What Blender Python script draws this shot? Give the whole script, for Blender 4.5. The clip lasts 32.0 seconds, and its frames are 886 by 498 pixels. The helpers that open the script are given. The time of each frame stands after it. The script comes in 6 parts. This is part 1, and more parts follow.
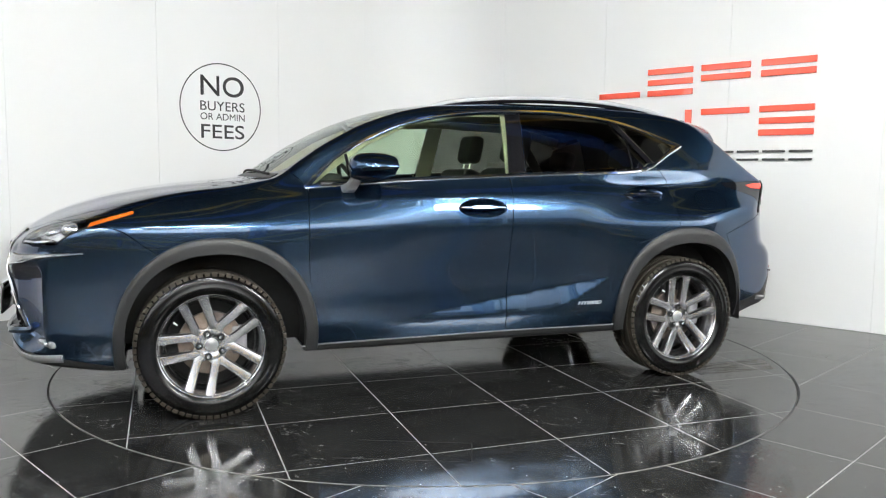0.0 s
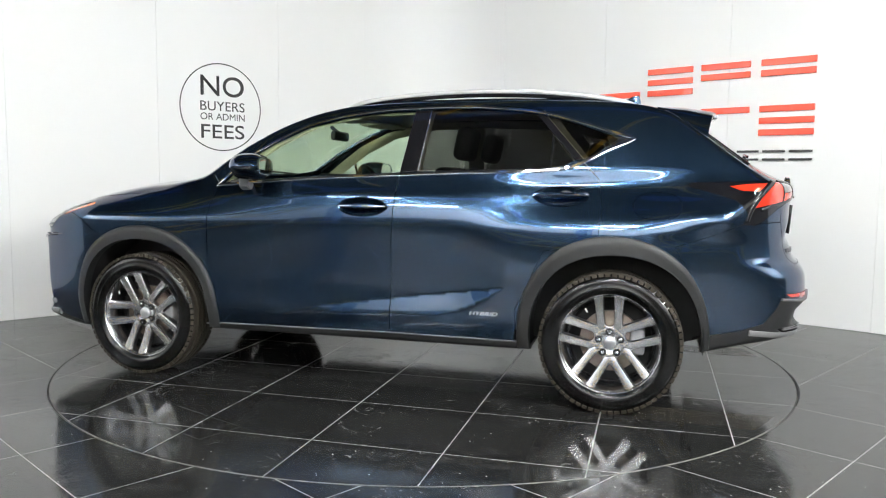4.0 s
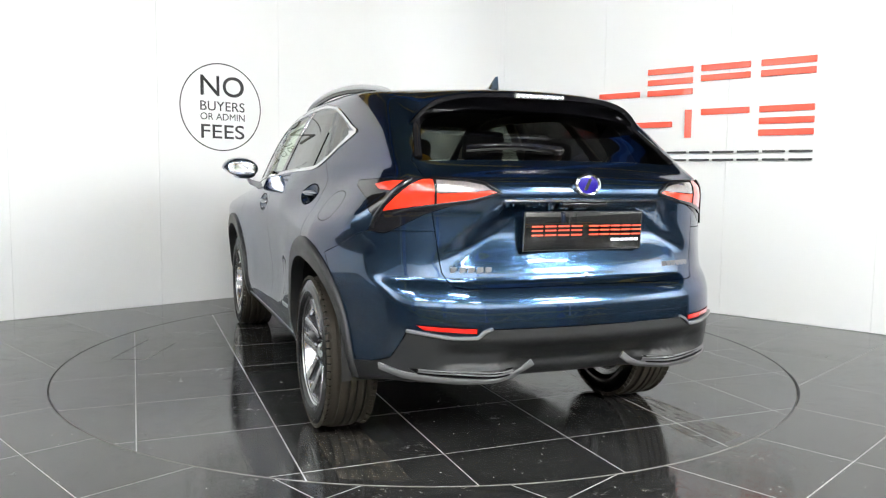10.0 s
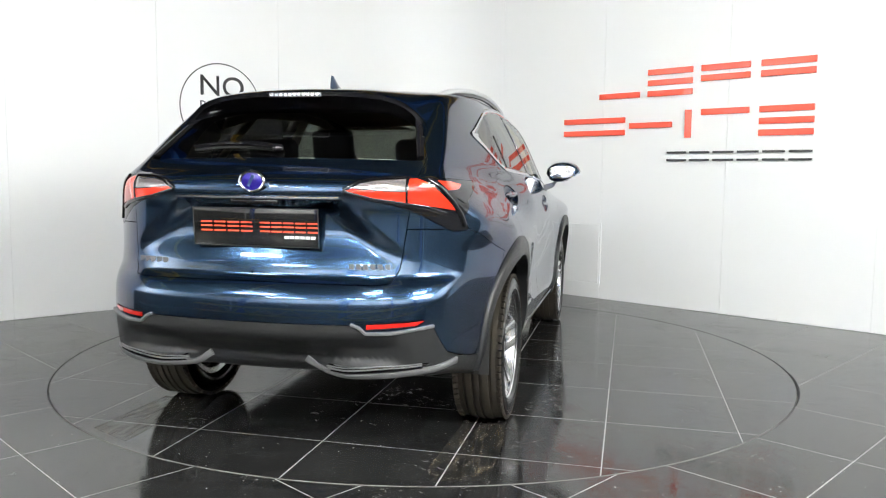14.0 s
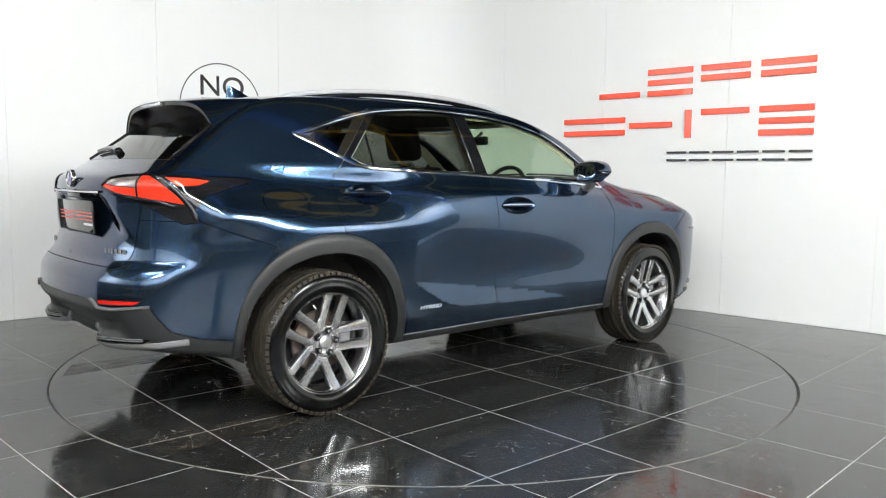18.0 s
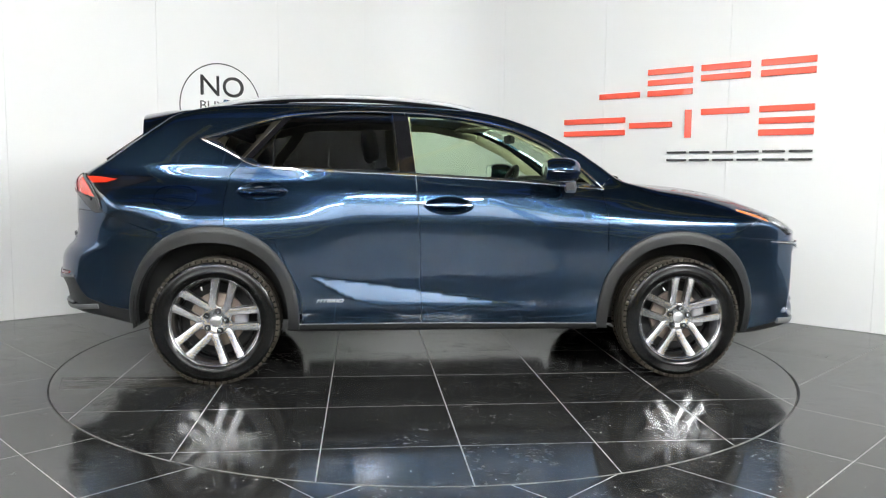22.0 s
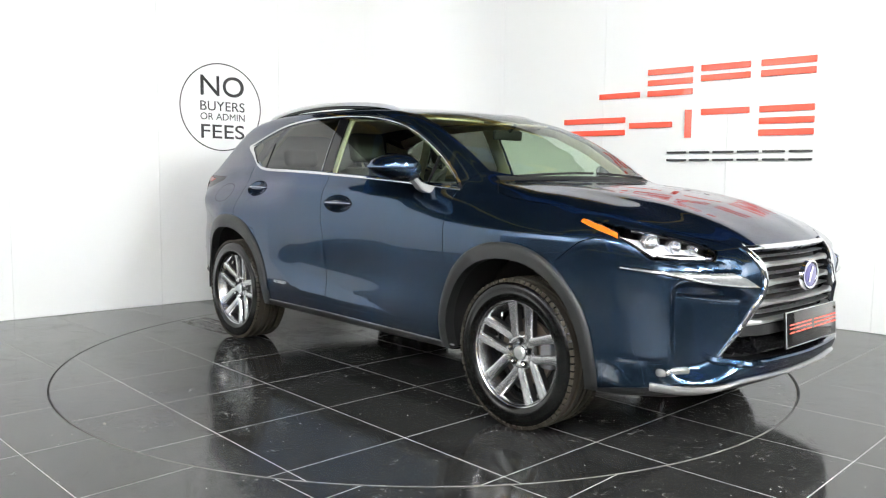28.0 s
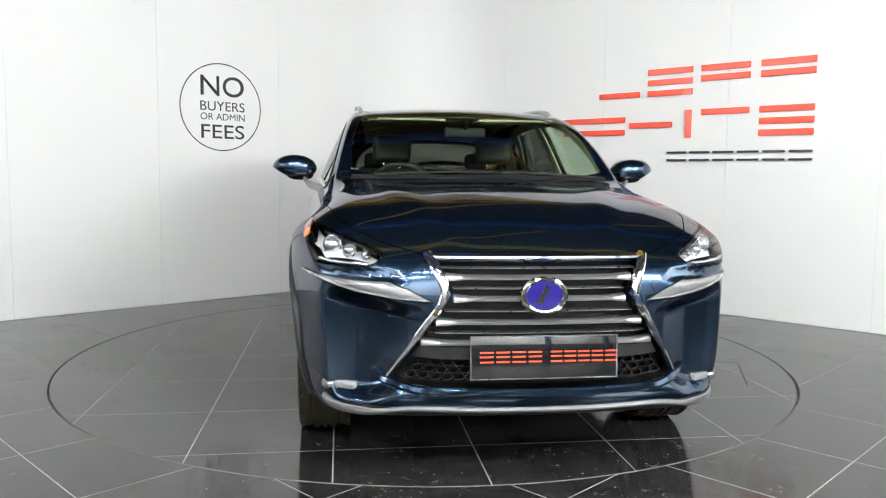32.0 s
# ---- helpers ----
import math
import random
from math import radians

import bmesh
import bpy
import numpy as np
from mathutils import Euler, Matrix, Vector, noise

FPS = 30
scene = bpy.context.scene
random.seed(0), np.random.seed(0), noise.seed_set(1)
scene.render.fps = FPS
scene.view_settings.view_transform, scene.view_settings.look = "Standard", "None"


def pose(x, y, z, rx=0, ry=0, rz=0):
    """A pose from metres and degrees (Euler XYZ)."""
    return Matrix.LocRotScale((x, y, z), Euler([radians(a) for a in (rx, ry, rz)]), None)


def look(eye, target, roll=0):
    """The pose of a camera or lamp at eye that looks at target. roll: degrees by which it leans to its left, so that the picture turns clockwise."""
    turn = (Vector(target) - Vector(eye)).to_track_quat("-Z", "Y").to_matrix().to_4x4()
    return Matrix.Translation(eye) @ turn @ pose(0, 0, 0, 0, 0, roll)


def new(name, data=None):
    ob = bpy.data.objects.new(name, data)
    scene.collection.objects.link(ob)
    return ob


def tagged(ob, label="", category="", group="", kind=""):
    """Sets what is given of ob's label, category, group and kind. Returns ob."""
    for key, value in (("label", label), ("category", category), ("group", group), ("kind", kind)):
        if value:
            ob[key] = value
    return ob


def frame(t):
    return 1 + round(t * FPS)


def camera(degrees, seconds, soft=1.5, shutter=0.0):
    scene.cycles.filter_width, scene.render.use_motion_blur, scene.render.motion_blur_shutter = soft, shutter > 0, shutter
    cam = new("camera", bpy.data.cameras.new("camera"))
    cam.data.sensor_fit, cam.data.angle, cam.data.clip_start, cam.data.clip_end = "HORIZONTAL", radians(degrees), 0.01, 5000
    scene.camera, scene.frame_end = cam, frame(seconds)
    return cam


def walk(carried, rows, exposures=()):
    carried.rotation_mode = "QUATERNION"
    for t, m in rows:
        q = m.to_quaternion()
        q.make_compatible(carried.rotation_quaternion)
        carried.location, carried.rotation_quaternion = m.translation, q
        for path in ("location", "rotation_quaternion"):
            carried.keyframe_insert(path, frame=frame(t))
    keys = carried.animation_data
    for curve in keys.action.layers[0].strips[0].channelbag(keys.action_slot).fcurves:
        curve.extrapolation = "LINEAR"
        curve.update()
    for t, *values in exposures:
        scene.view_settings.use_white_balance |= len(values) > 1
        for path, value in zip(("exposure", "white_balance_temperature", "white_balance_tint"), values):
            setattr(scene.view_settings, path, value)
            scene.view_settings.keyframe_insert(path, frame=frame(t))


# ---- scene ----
# ---------------------------------------------------------------- camera
cam = camera(59.635, 32.0, soft=1.15)
EYE = (0.0, -5.0516, 1.159)
YAW, TILT, ROLL = 0.019826, -0.09276, 0.622
AIM = (math.sin(YAW) * math.cos(TILT), math.cos(YAW) * math.cos(TILT), math.sin(TILT))
EYE_POSE = look(EYE, [a + b for a, b in zip(EYE, AIM)], ROLL)
walk(cam, [(0.0, EYE_POSE), (32.0, EYE_POSE)], exposures=[(0.0, -0.03), (3.0, -0.02), (7.0, 0.15), (10.0, 0.19), (14.0, 0.12), (17.0, 0.07), (20.0, -0.01), (24.0, 0.10), (28.0, 0.27), (30.0, 0.11), (32.0, -0.01)])

# the turntable carries the car round its own middle
START, SPEED = 199.0, 8.829
CAR_X, CAR_Y = 0.0973, 0.1473
DISC_R = 2.239

# ---------------------------------------------------------------- world and light
world = bpy.data.worlds.new("world")
scene.world = world
world.use_nodes = True
world.node_tree.nodes["Background"].inputs[0].default_value = (0.8, 0.86, 1.0, 1)
world.node_tree.nodes["Background"].inputs[1].default_value = 0.03
scene.view_settings.exposure = 0.0


def area(name, eye, target, w, h, power, colour=(1, 1, 1)):
    lamp = bpy.data.lights.new(name, "AREA")
    lamp.shape, lamp.size, lamp.size_y, lamp.energy, lamp.color = "RECTANGLE", w, h, power, colour
    ob = new(name, lamp)
    ob.matrix_world = look(eye, target)
    return ob


LAMP_WHITE = (0.985, 1.0, 0.985)
# strip lamps of the hall: place, turn of the strip, tilt towards the studio corner, power
STRIPS = [(-3.3, -5.9, 3.6, 52), (-1.1, -5.9, 3.6, 84), (1.1, -5.9, 3.6, 72), (-3.4, -4.5, 3.8, 54), (0.0, -4.5, 3.8, 148), (3.4, -4.5, 3.8, 62)]
# added fill lamps for the unseen hall walls: place, turn, the wall spot each one lights
FILL_STRIPS = [(-6.0, -9.0, 4.6, 0, -6.0, -12.0), (-2.0, -9.0, 4.6, 0, -2.0, -12.0), (2.0, -9.0, 4.6, 0, 2.0, -12.0), (6.0, -9.0, 4.6, 0, 6.0, -12.0), (-8.6, -4.5, 4.6, 90, -11.0, -4.5), (8.6, -4.5, 4.6, 90, 11.0, -4.5)]
for sx, sy, sz, watts in STRIPS:
    area("strip_lamp", (sx, sy, sz - 0.045), (sx * 0.45, sy + 4.2, 0.6), 1.0, 0.10, watts, LAMP_WHITE)
for sx, sy, sz, turn, ax, ay in FILL_STRIPS:
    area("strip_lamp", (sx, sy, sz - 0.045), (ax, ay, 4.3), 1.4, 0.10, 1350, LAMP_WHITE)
# key lamps on a stand beside the camera
STAND_LAMPS = [(3.9, -4.9, 2.65), (3.9, -4.9, 3.05)]
for kx, ky, kz in STAND_LAMPS:
    area("key_lamp", (kx, ky, kz), (0.0, 0.4, 0.9), 1.5, 0.34, 128, LAMP_WHITE)


# ---------------------------------------------------------------- materials
def mat(name, colour, rough=0.5, metal=0.0, coat=0.0, spec=0.5, emit=0.0, noise_scale=0.0, noise_amt=0.0, bump=0.0, bump_scale=200.0):
    m = bpy.data.materials.new(name)
    m.use_nodes = True
    nt = m.node_tree
    b = nt.nodes["Principled BSDF"]
    b.inputs["Base Color"].default_value = (*colour, 1)
    b.inputs["Roughness"].default_value = rough
    b.inputs["Metallic"].default_value = metal
    b.inputs["Coat Weight"].default_value = coat
    b.inputs["Coat Roughness"].default_value = 0.02
    b.inputs["Specular IOR Level"].default_value = spec
    if emit:
        b.inputs["Emission Color"].default_value = (*colour, 1)
        b.inputs["Emission Strength"].default_value = emit
    tc = nt.nodes.new("ShaderNodeTexCoord")
    if noise_amt:
        n = nt.nodes.new("ShaderNodeTexNoise")
        n.inputs["Scale"].default_value = noise_scale
        n.inputs["Detail"].default_value = 6
        nt.links.new(tc.outputs["Object"], n.inputs["Vector"])
        r = nt.nodes.new("ShaderNodeMapRange")
        r.inputs["To Min"].default_value, r.inputs["To Max"].default_value = 1 - noise_amt, 1 + noise_amt
        nt.links.new(n.outputs["Fac"], r.inputs["Value"])
        x = nt.nodes.new("ShaderNodeMix")
        x.data_type, x.blend_type = "RGBA", "MULTIPLY"
        x.inputs["Factor"].default_value = 1
        x.inputs["A"].default_value = (*colour, 1)
        nt.links.new(r.outputs["Result"], x.inputs["B"])
        nt.links.new(x.outputs["Result"], b.inputs["Base Color"])
        r2 = nt.nodes.new("ShaderNodeMapRange")
        r2.inputs["To Min"].default_value, r2.inputs["To Max"].default_value = max(rough - 0.12 * noise_amt * 4, 0.02), min(rough + 0.12 * noise_amt * 4, 1)
        nt.links.new(n.outputs["Fac"], r2.inputs["Value"])
        nt.links.new(r2.outputs["Result"], b.inputs["Roughness"])
    if bump:
        n2 = nt.nodes.new("ShaderNodeTexNoise")
        n2.inputs["Scale"].default_value = bump_scale
        nt.links.new(tc.outputs["Object"], n2.inputs["Vector"])
        bp = nt.nodes.new("ShaderNodeBump")
        bp.inputs["Strength"].default_value = bump
        bp.inputs["Distance"].default_value = 0.002
        nt.links.new(n2.outputs["Fac"], bp.inputs["Height"])
        nt.links.new(bp.outputs["Normal"], b.inputs["Normal"])
    return m


def glass(name, tint, gloss=0.06):
    """Thin sheet glass: tinted, clear through, mirror-like at a slant."""
    m = bpy.data.materials.new(name)
    m.use_nodes = True
    nt = m.node_tree
    nt.nodes.clear()
    out = nt.nodes.new("ShaderNodeOutputMaterial")
    mix = nt.nodes.new("ShaderNodeMixShader")
    lw = nt.nodes.new("ShaderNodeLayerWeight")
    lw.inputs["Blend"].default_value = 0.5
    pw = nt.nodes.new("ShaderNodeMath")
    pw.operation = "POWER"
    pw.inputs[1].default_value = 5.0
    nt.links.new(lw.outputs["Facing"], pw.inputs[0])
    fr = nt.nodes.new("ShaderNodeMath")
    fr.operation = "MULTIPLY_ADD"
    fr.inputs[1].default_value, fr.inputs[2].default_value = 0.9, gloss
    nt.links.new(pw.outputs[0], fr.inputs[0])
    tr = nt.nodes.new("ShaderNodeBsdfTransparent")
    tr.inputs["Color"].default_value = (*tint, 1)
    gl = nt.nodes.new("ShaderNodeBsdfGlossy")
    gl.inputs["Roughness"].default_value = 0.01
    nt.links.new(fr.outputs[0], mix.inputs[0])
    nt.links.new(tr.outputs[0], mix.inputs[1])
    nt.links.new(gl.outputs[0], mix.inputs[2])
    nt.links.new(mix.outputs[0], out.inputs[0])
    return m


def paint_material():
    """Deep blue metallic paint under clear lacquer, with fine flake."""
    m = mat("blue_metallic_paint", (0.012, 0.045, 0.115), 0.22, 0.95, 1.0)
    nt = m.node_tree
    b = nt.nodes["Principled BSDF"]
    tc = nt.nodes.new("ShaderNodeTexCoord")
    v = nt.nodes.new("ShaderNodeTexVoronoi")
    v.inputs["Scale"].default_value = 1800
    nt.links.new(tc.outputs["Object"], v.inputs["Vector"])
    mixn = nt.nodes.new("ShaderNodeMix")
    mixn.data_type = "RGBA"
    mixn.inputs["A"].default_value = (0.010, 0.021, 0.042, 1)
    mixn.inputs["B"].default_value = (0.040, 0.086, 0.155, 1)
    nt.links.new(v.outputs["Distance"], mixn.inputs["Factor"])
    nt.links.new(mixn.outputs["Result"], b.inputs["Base Color"])
    # the flake layer stays deep blue at a slant; only the lacquer turns mirror-like
    b.inputs["Specular Tint"].default_value = (0.10, 0.17, 0.28, 1)
    return m


M_PAINT = paint_material()
M_BLACK = mat("black_gloss", (0.006, 0.006, 0.007), 0.05, 0, 0.0)
M_CLAD = mat("grey_textured_plastic", (0.013, 0.0135, 0.014), 0.42, 0, 0, 0.4, 0, 30, 0.12, 0.25, 900)
M_UNDER = mat("underbody_black", (0.006, 0.006, 0.006), 0.8, noise_scale=20, noise_amt=0.2)
M_CHROME = mat("chrome", (0.75, 0.76, 0.77), 0.08, 1.0)
M_SATIN = mat("satin_silver", (0.66, 0.67, 0.68), 0.28, 1.0, noise_scale=40, noise_amt=0.05)
M_RUBBER = mat("tyre_rubber", (0.003, 0.003, 0.003), 0.17, 0, 0, 0.30, bump=0.05, bump_scale=120)
M_TREAD = mat("dusty_tread_rubber", (0.024, 0.0195, 0.0135), 0.75, 0, 0, 0.3, 0, 14, 0.4, 0.4, 150)
M_ALLOY = mat("machined_alloy", (0.60, 0.60, 0.605), 0.25, 1.0)
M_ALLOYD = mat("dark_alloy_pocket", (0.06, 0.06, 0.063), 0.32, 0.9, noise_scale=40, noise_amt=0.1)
M_DISC = mat("brake_disc_iron", (0.22, 0.18, 0.15), 0.4, 0.8, noise_scale=60, noise_amt=0.3)
M_CALIPER = mat("caliper_grey", (0.25, 0.25, 0.26), 0.5, 0.5, noise_scale=30, noise_amt=0.2)
M_GLASS = glass("clear_green_glass", (0.70, 0.80, 0.68), 0.07)
M_TINT = glass("privacy_glass", (0.14, 0.14, 0.133), 0.09)
M_TINTR = glass("rear_screen_glass", (0.10, 0.10, 0.095), 0.11)
M_BAR = mat("dark_satin_bar", (0.46, 0.465, 0.47), 0.40, 1.0, noise_scale=30, noise_amt=0.06)
M_LENS = glass("clear_lens", (0.93, 0.94, 0.95), 0.05)
# some emission is added to brighten the red of the lenses
M_RED = mat("red_lens", (0.56, 0.026, 0.010), 0.10, 0, 1.0, 0.5, 0.26, 90, 0.15)
# faint added glow; a reflector gives no light of its own
M_REFLECTOR = mat("dark_red_reflector", (0.42, 0.012, 0.008), 0.15, 0, 1.0, 0.5, 0.03, 120, 0.2)
M_AMBER = mat("amber_lens", (0.52, 0.115, 0.012), 0.15, 0, 1.0, 0.5, 0.0, 120, 0.25)
M_CLEARW = mat("frosted_white_lens", (0.42, 0.43, 0.44), 0.12, 0.5, 1.0, noise_scale=50, noise_amt=0.2)
M_REVERSE = mat("clear_reversing_lens", (0.17, 0.15, 0.15), 0.12, 0.3, 1.0, noise_scale=70, noise_amt=0.35)
M_BOWL = mat("chromed_lamp_bowl", (0.82, 0.83, 0.85), 0.22, 0.25, noise_scale=18, noise_amt=0.3, bump=0.8, bump_scale=35)
M_RAIL = mat("silver_rail_paint", (0.62, 0.63, 0.64), 0.38, 0.55, noise_scale=30, noise_amt=0.05)
M_DRL = mat("running_light_lens", (0.20, 0.205, 0.21), 0.15, 0.4, 1.0, noise_scale=60, noise_amt=0.2)
M_LAMP_IN = mat("lamp_reflector", (0.66, 0.67, 0.69), 0.2, 0.85)
M_CREAM = mat("cream_trim", (0.62, 0.57, 0.42), 0.8, noise_scale=30, noise_amt=0.06)
M_SEAT = mat("dark_seat_leather", (0.02, 0.019, 0.018), 0.5, noise_scale=25, noise_amt=0.15, bump=0.2, bump_scale=250)
M_DASH = mat("black_dash_plastic", (0.012, 0.012, 0.012), 0.6, noise_scale=25, noise_amt=0.15, bump=0.15, bump_scale=500)
M_PLATE = mat("black_plate", (0.008, 0.008, 0.008), 0.05, 0, 0.35, 0.6)
M_SIGNRED = mat("red_acrylic_sign", (0.80, 0.075, 0.035), 0.35, 0, 0.3)
M_SIGNBLK = mat("dark_grey_vinyl", (0.035, 0.035, 0.037), 0.4)
M_BLUE = mat("blue_emblem_enamel", (0.022, 0.014, 0.22), 0.12, 0.3, 1.0)
M_WHITEP = mat("white_print", (0.8, 0.8, 0.8), 0.4)
M_LIP = mat("satin_grey_lip", (0.19, 0.192, 0.195), 0.38, 0.4, noise_scale=40, noise_amt=0.05)
M_GROUT = mat("pale_grout", (0.30, 0.30, 0.295), 0.6, noise_scale=15, noise_amt=0.25)
M_EDGE = mat("light_caught_tile_edge", (0.13, 0.125, 0.118), 0.6, noise_scale=25, noise_amt=0.3)
M_GAP = mat("dark_gap", (0.008, 0.008, 0.008), 0.7)


def wall_material():
    m = mat("white_wall_paint", (0.775, 0.785, 0.78), 0.40, 0, 0.0, 0.25, 0, 1.3, 0.015, 0.06, 60)
    return m


def tile_material(name, base):
    """Polished dark porcelain with cloudy veining, scuffs and stray dust specks."""
    m = bpy.data.materials.new(name)
    m.use_nodes = True
    nt = m.node_tree
    b = nt.nodes["Principled BSDF"]
    tc = nt.nodes.new("ShaderNodeTexCoord")
    info = nt.nodes.new("ShaderNodeObjectInfo")
    off = nt.nodes.new("ShaderNodeVectorMath")
    off.operation = "MULTIPLY_ADD"
    comb = nt.nodes.new("ShaderNodeCombineXYZ")
    for i in range(3):
        nt.links.new(info.outputs["Random"], comb.inputs[i])
    nt.links.new(comb.outputs[0], off.inputs[0])
    off.inputs[1].default_value = (31, 17, 7)
    nt.links.new(tc.outputs["Object"], off.inputs[2])

    def tex(scale, detail, rough=0.6, dist=0.0):
        n = nt.nodes.new("ShaderNodeTexNoise")
        n.inputs["Scale"].default_value, n.inputs["Detail"].default_value = scale, detail
        n.inputs["Roughness"].default_value, n.inputs["Distortion"].default_value = rough, dist
        nt.links.new(off.outputs[0], n.inputs["Vector"])
        return n

    def ramp(src, stops):
        r = nt.nodes.new("ShaderNodeValToRGB")
        while len(r.color_ramp.elements) < len(stops):
            r.color_ramp.elements.new(0.5)
        for e, (p, c) in zip(r.color_ramp.elements, stops):
            e.position, e.color = p, (c, c, c, 1)
        nt.links.new(src, r.inputs[0])
        return r

    def mul(a, c):
        x = nt.nodes.new("ShaderNodeMix")
        x.data_type, x.blend_type = "RGBA", "MULTIPLY"
        x.inputs["Factor"].default_value = 1
        nt.links.new(a, x.inputs["A"])
        nt.links.new(c, x.inputs["B"])
        return x.outputs["Result"]

    cloud = ramp(tex(3.0, 8, 0.65, 0.6).outputs["Fac"], [(0.28, base * 0.6), (0.55, base), (0.78, base * 1.6)])
    vor2 = nt.nodes.new("ShaderNodeTexVoronoi")
    vor2.inputs["Scale"].default_value = 34.0
    nt.links.new(off.outputs[0], vor2.inputs["Vector"])
    grit = ramp(vor2.outputs["Distance"], [(0.0, 0.6), (0.05, 0.6), (0.075, 0.0)])
    fine = ramp(tex(28, 6, 0.7).outputs["Fac"], [(0.3, 0.7), (0.7, 1.35)])
    film = ramp(tex(5.0, 10, 0.72, 1.6).outputs["Fac"], [(0.50, 0.0), (0.66, 0.35), (0.80, 1.0)])
    vor = nt.nodes.new("ShaderNodeTexVoronoi")
    vor.inputs["Scale"].default_value = 15.0
    nt.links.new(off.outputs[0], vor.inputs["Vector"])
    speck = ramp(vor.outputs["Distance"], [(0.0, 1.0), (0.040, 1.0), (0.055, 0.0)])
    dust = nt.nodes.new("ShaderNodeMix")
    dust.data_type, dust.blend_type = "RGBA", "MIX"
    dust.inputs["B"].default_value = (0.60, 0.60, 0.58, 1)
    nt.links.new(speck.outputs[0], dust.inputs["Factor"])
    nt.links.new(mul(cloud.outputs[0], fine.outputs[0]), dust.inputs["A"])
    grain = nt.nodes.new("ShaderNodeMix")
    grain.data_type, grain.blend_type = "RGBA", "MIX"
    grain.inputs["B"].default_value = (0.28, 0.28, 0.27, 1)
    nt.links.new(grit.outputs[0], grain.inputs["Factor"])
    nt.links.new(dust.outputs["Result"], grain.inputs["A"])
    haze = nt.nodes.new("ShaderNodeMix")
    haze.data_type, haze.blend_type = "RGBA", "ADD"
    haze.inputs["B"].default_value = (0.036, 0.0355, 0.034, 1)
    nt.links.new(film.outputs[0], haze.inputs["Factor"])
    nt.links.new(grain.outputs["Result"], haze.inputs["A"])
    # dried footmarks and rubbed patches, in drifts
    scuff = ramp(tex(12.0, 10, 0.76, 1.8).outputs["Fac"], [(0.50, 0.0), (0.57, 0.45), (0.66, 1.0)])
    drift = ramp(tex(1.9, 4, 0.6, 0.5).outputs["Fac"], [(0.38, 0.05), (0.58, 1.0)])
    rub = nt.nodes.new("ShaderNodeMix")
    rub.data_type, rub.blend_type = "RGBA", "ADD"
    rub.inputs["B"].default_value = (0.034, 0.033, 0.031, 1)
    scuff_sum = mul(scuff.outputs[0], drift.outputs[0])
    nt.links.new(scuff_sum, rub.inputs["Factor"])
    nt.links.new(haze.outputs["Result"], rub.inputs["A"])
    nt.links.new(rub.outputs["Result"], b.inputs["Base Color"])
    b.inputs["Specular IOR Level"].default_value = 0.42
    rg = ramp(tex(2.2, 8, 0.7, 0.8).outputs["Fac"], [(0.30, 0.055), (0.55, 0.11), (0.75, 0.26)])
    dull = nt.nodes.new("ShaderNodeMath")
    dull.operation = "MULTIPLY_ADD"
    dull.inputs[1].default_value = 0.24
    nt.links.new(scuff_sum, dull.inputs[0])
    nt.links.new(rg.outputs[0], dull.inputs[2])
    nt.links.new(dull.outputs[0], b.inputs["Roughness"])
    bp = nt.nodes.new("ShaderNodeBump")
    bp.inputs["Strength"].default_value, bp.inputs["Distance"].default_value = 0.03, 0.002
    nt.links.new(tex(40, 4).outputs["Fac"], bp.inputs["Height"])
    nt.links.new(bp.outputs["Normal"], b.inputs["Normal"])
    return m


def dust_material():
    """Brown dust dragged off the tyres in streaks."""
    m = mat("brown_tyre_dust", (0.13, 0.105, 0.07), 0.85, noise_scale=60, noise_amt=0.3)
    nt = m.node_tree
    b, out = nt.nodes["Principled BSDF"], nt.nodes["Material Output"]
    tc = nt.nodes.new("ShaderNodeTexCoord")
    mp = nt.nodes.new("ShaderNodeMapping")
    mp.inputs["Scale"].default_value = (5, 26, 1)
    n = nt.nodes.new("ShaderNodeTexNoise")
    n.inputs["Scale"].default_value, n.inputs["Detail"].default_value, n.inputs["Roughness"].default_value = 1.4, 9, 0.75
    r = nt.nodes.new("ShaderNodeMapRange")
    r.inputs["From Min"].default_value, r.inputs["From Max"].default_value = 0.50, 0.70
    tr, mx = nt.nodes.new("ShaderNodeBsdfTransparent"), nt.nodes.new("ShaderNodeMixShader")
    nt.links.new(tc.outputs["Object"], mp.inputs["Vector"])
    nt.links.new(mp.outputs[0], n.inputs["Vector"])
    nt.links.new(n.outputs["Fac"], r.inputs["Value"])
    nt.links.new(r.outputs["Result"], mx.inputs[0])
    nt.links.new(tr.outputs[0], mx.inputs[1])
    nt.links.new(b.outputs[0], mx.inputs[2])
    nt.links.new(mx.outputs[0], out.inputs[0])
    return m


M_DUST = dust_material()
M_WALL = wall_material()
M_TILE = tile_material("polished_dark_tile", 0.017)
M_SLAB = mat("dark_concrete", (0.035, 0.035, 0.034), 0.35, noise_scale=3, noise_amt=0.3)
M_CEIL = mat("dark_roof_sheet", (0.04, 0.04, 0.042), 0.8, noise_scale=2, noise_amt=0.2)
M_HALL = mat("grey_hall_wall", (0.66, 0.66, 0.66), 0.8, noise_scale=0.7, noise_amt=0.55)
# near-black for the band added low on the unseen hall walls
M_DADO = mat("added_dado_dark", (0.045, 0.046, 0.048), 0.7, noise_scale=0.9, noise_amt=0.5)
M_YELLOW = mat("yellow_painted_steel", (0.65, 0.38, 0.02), 0.45, noise_scale=8, noise_amt=0.15)
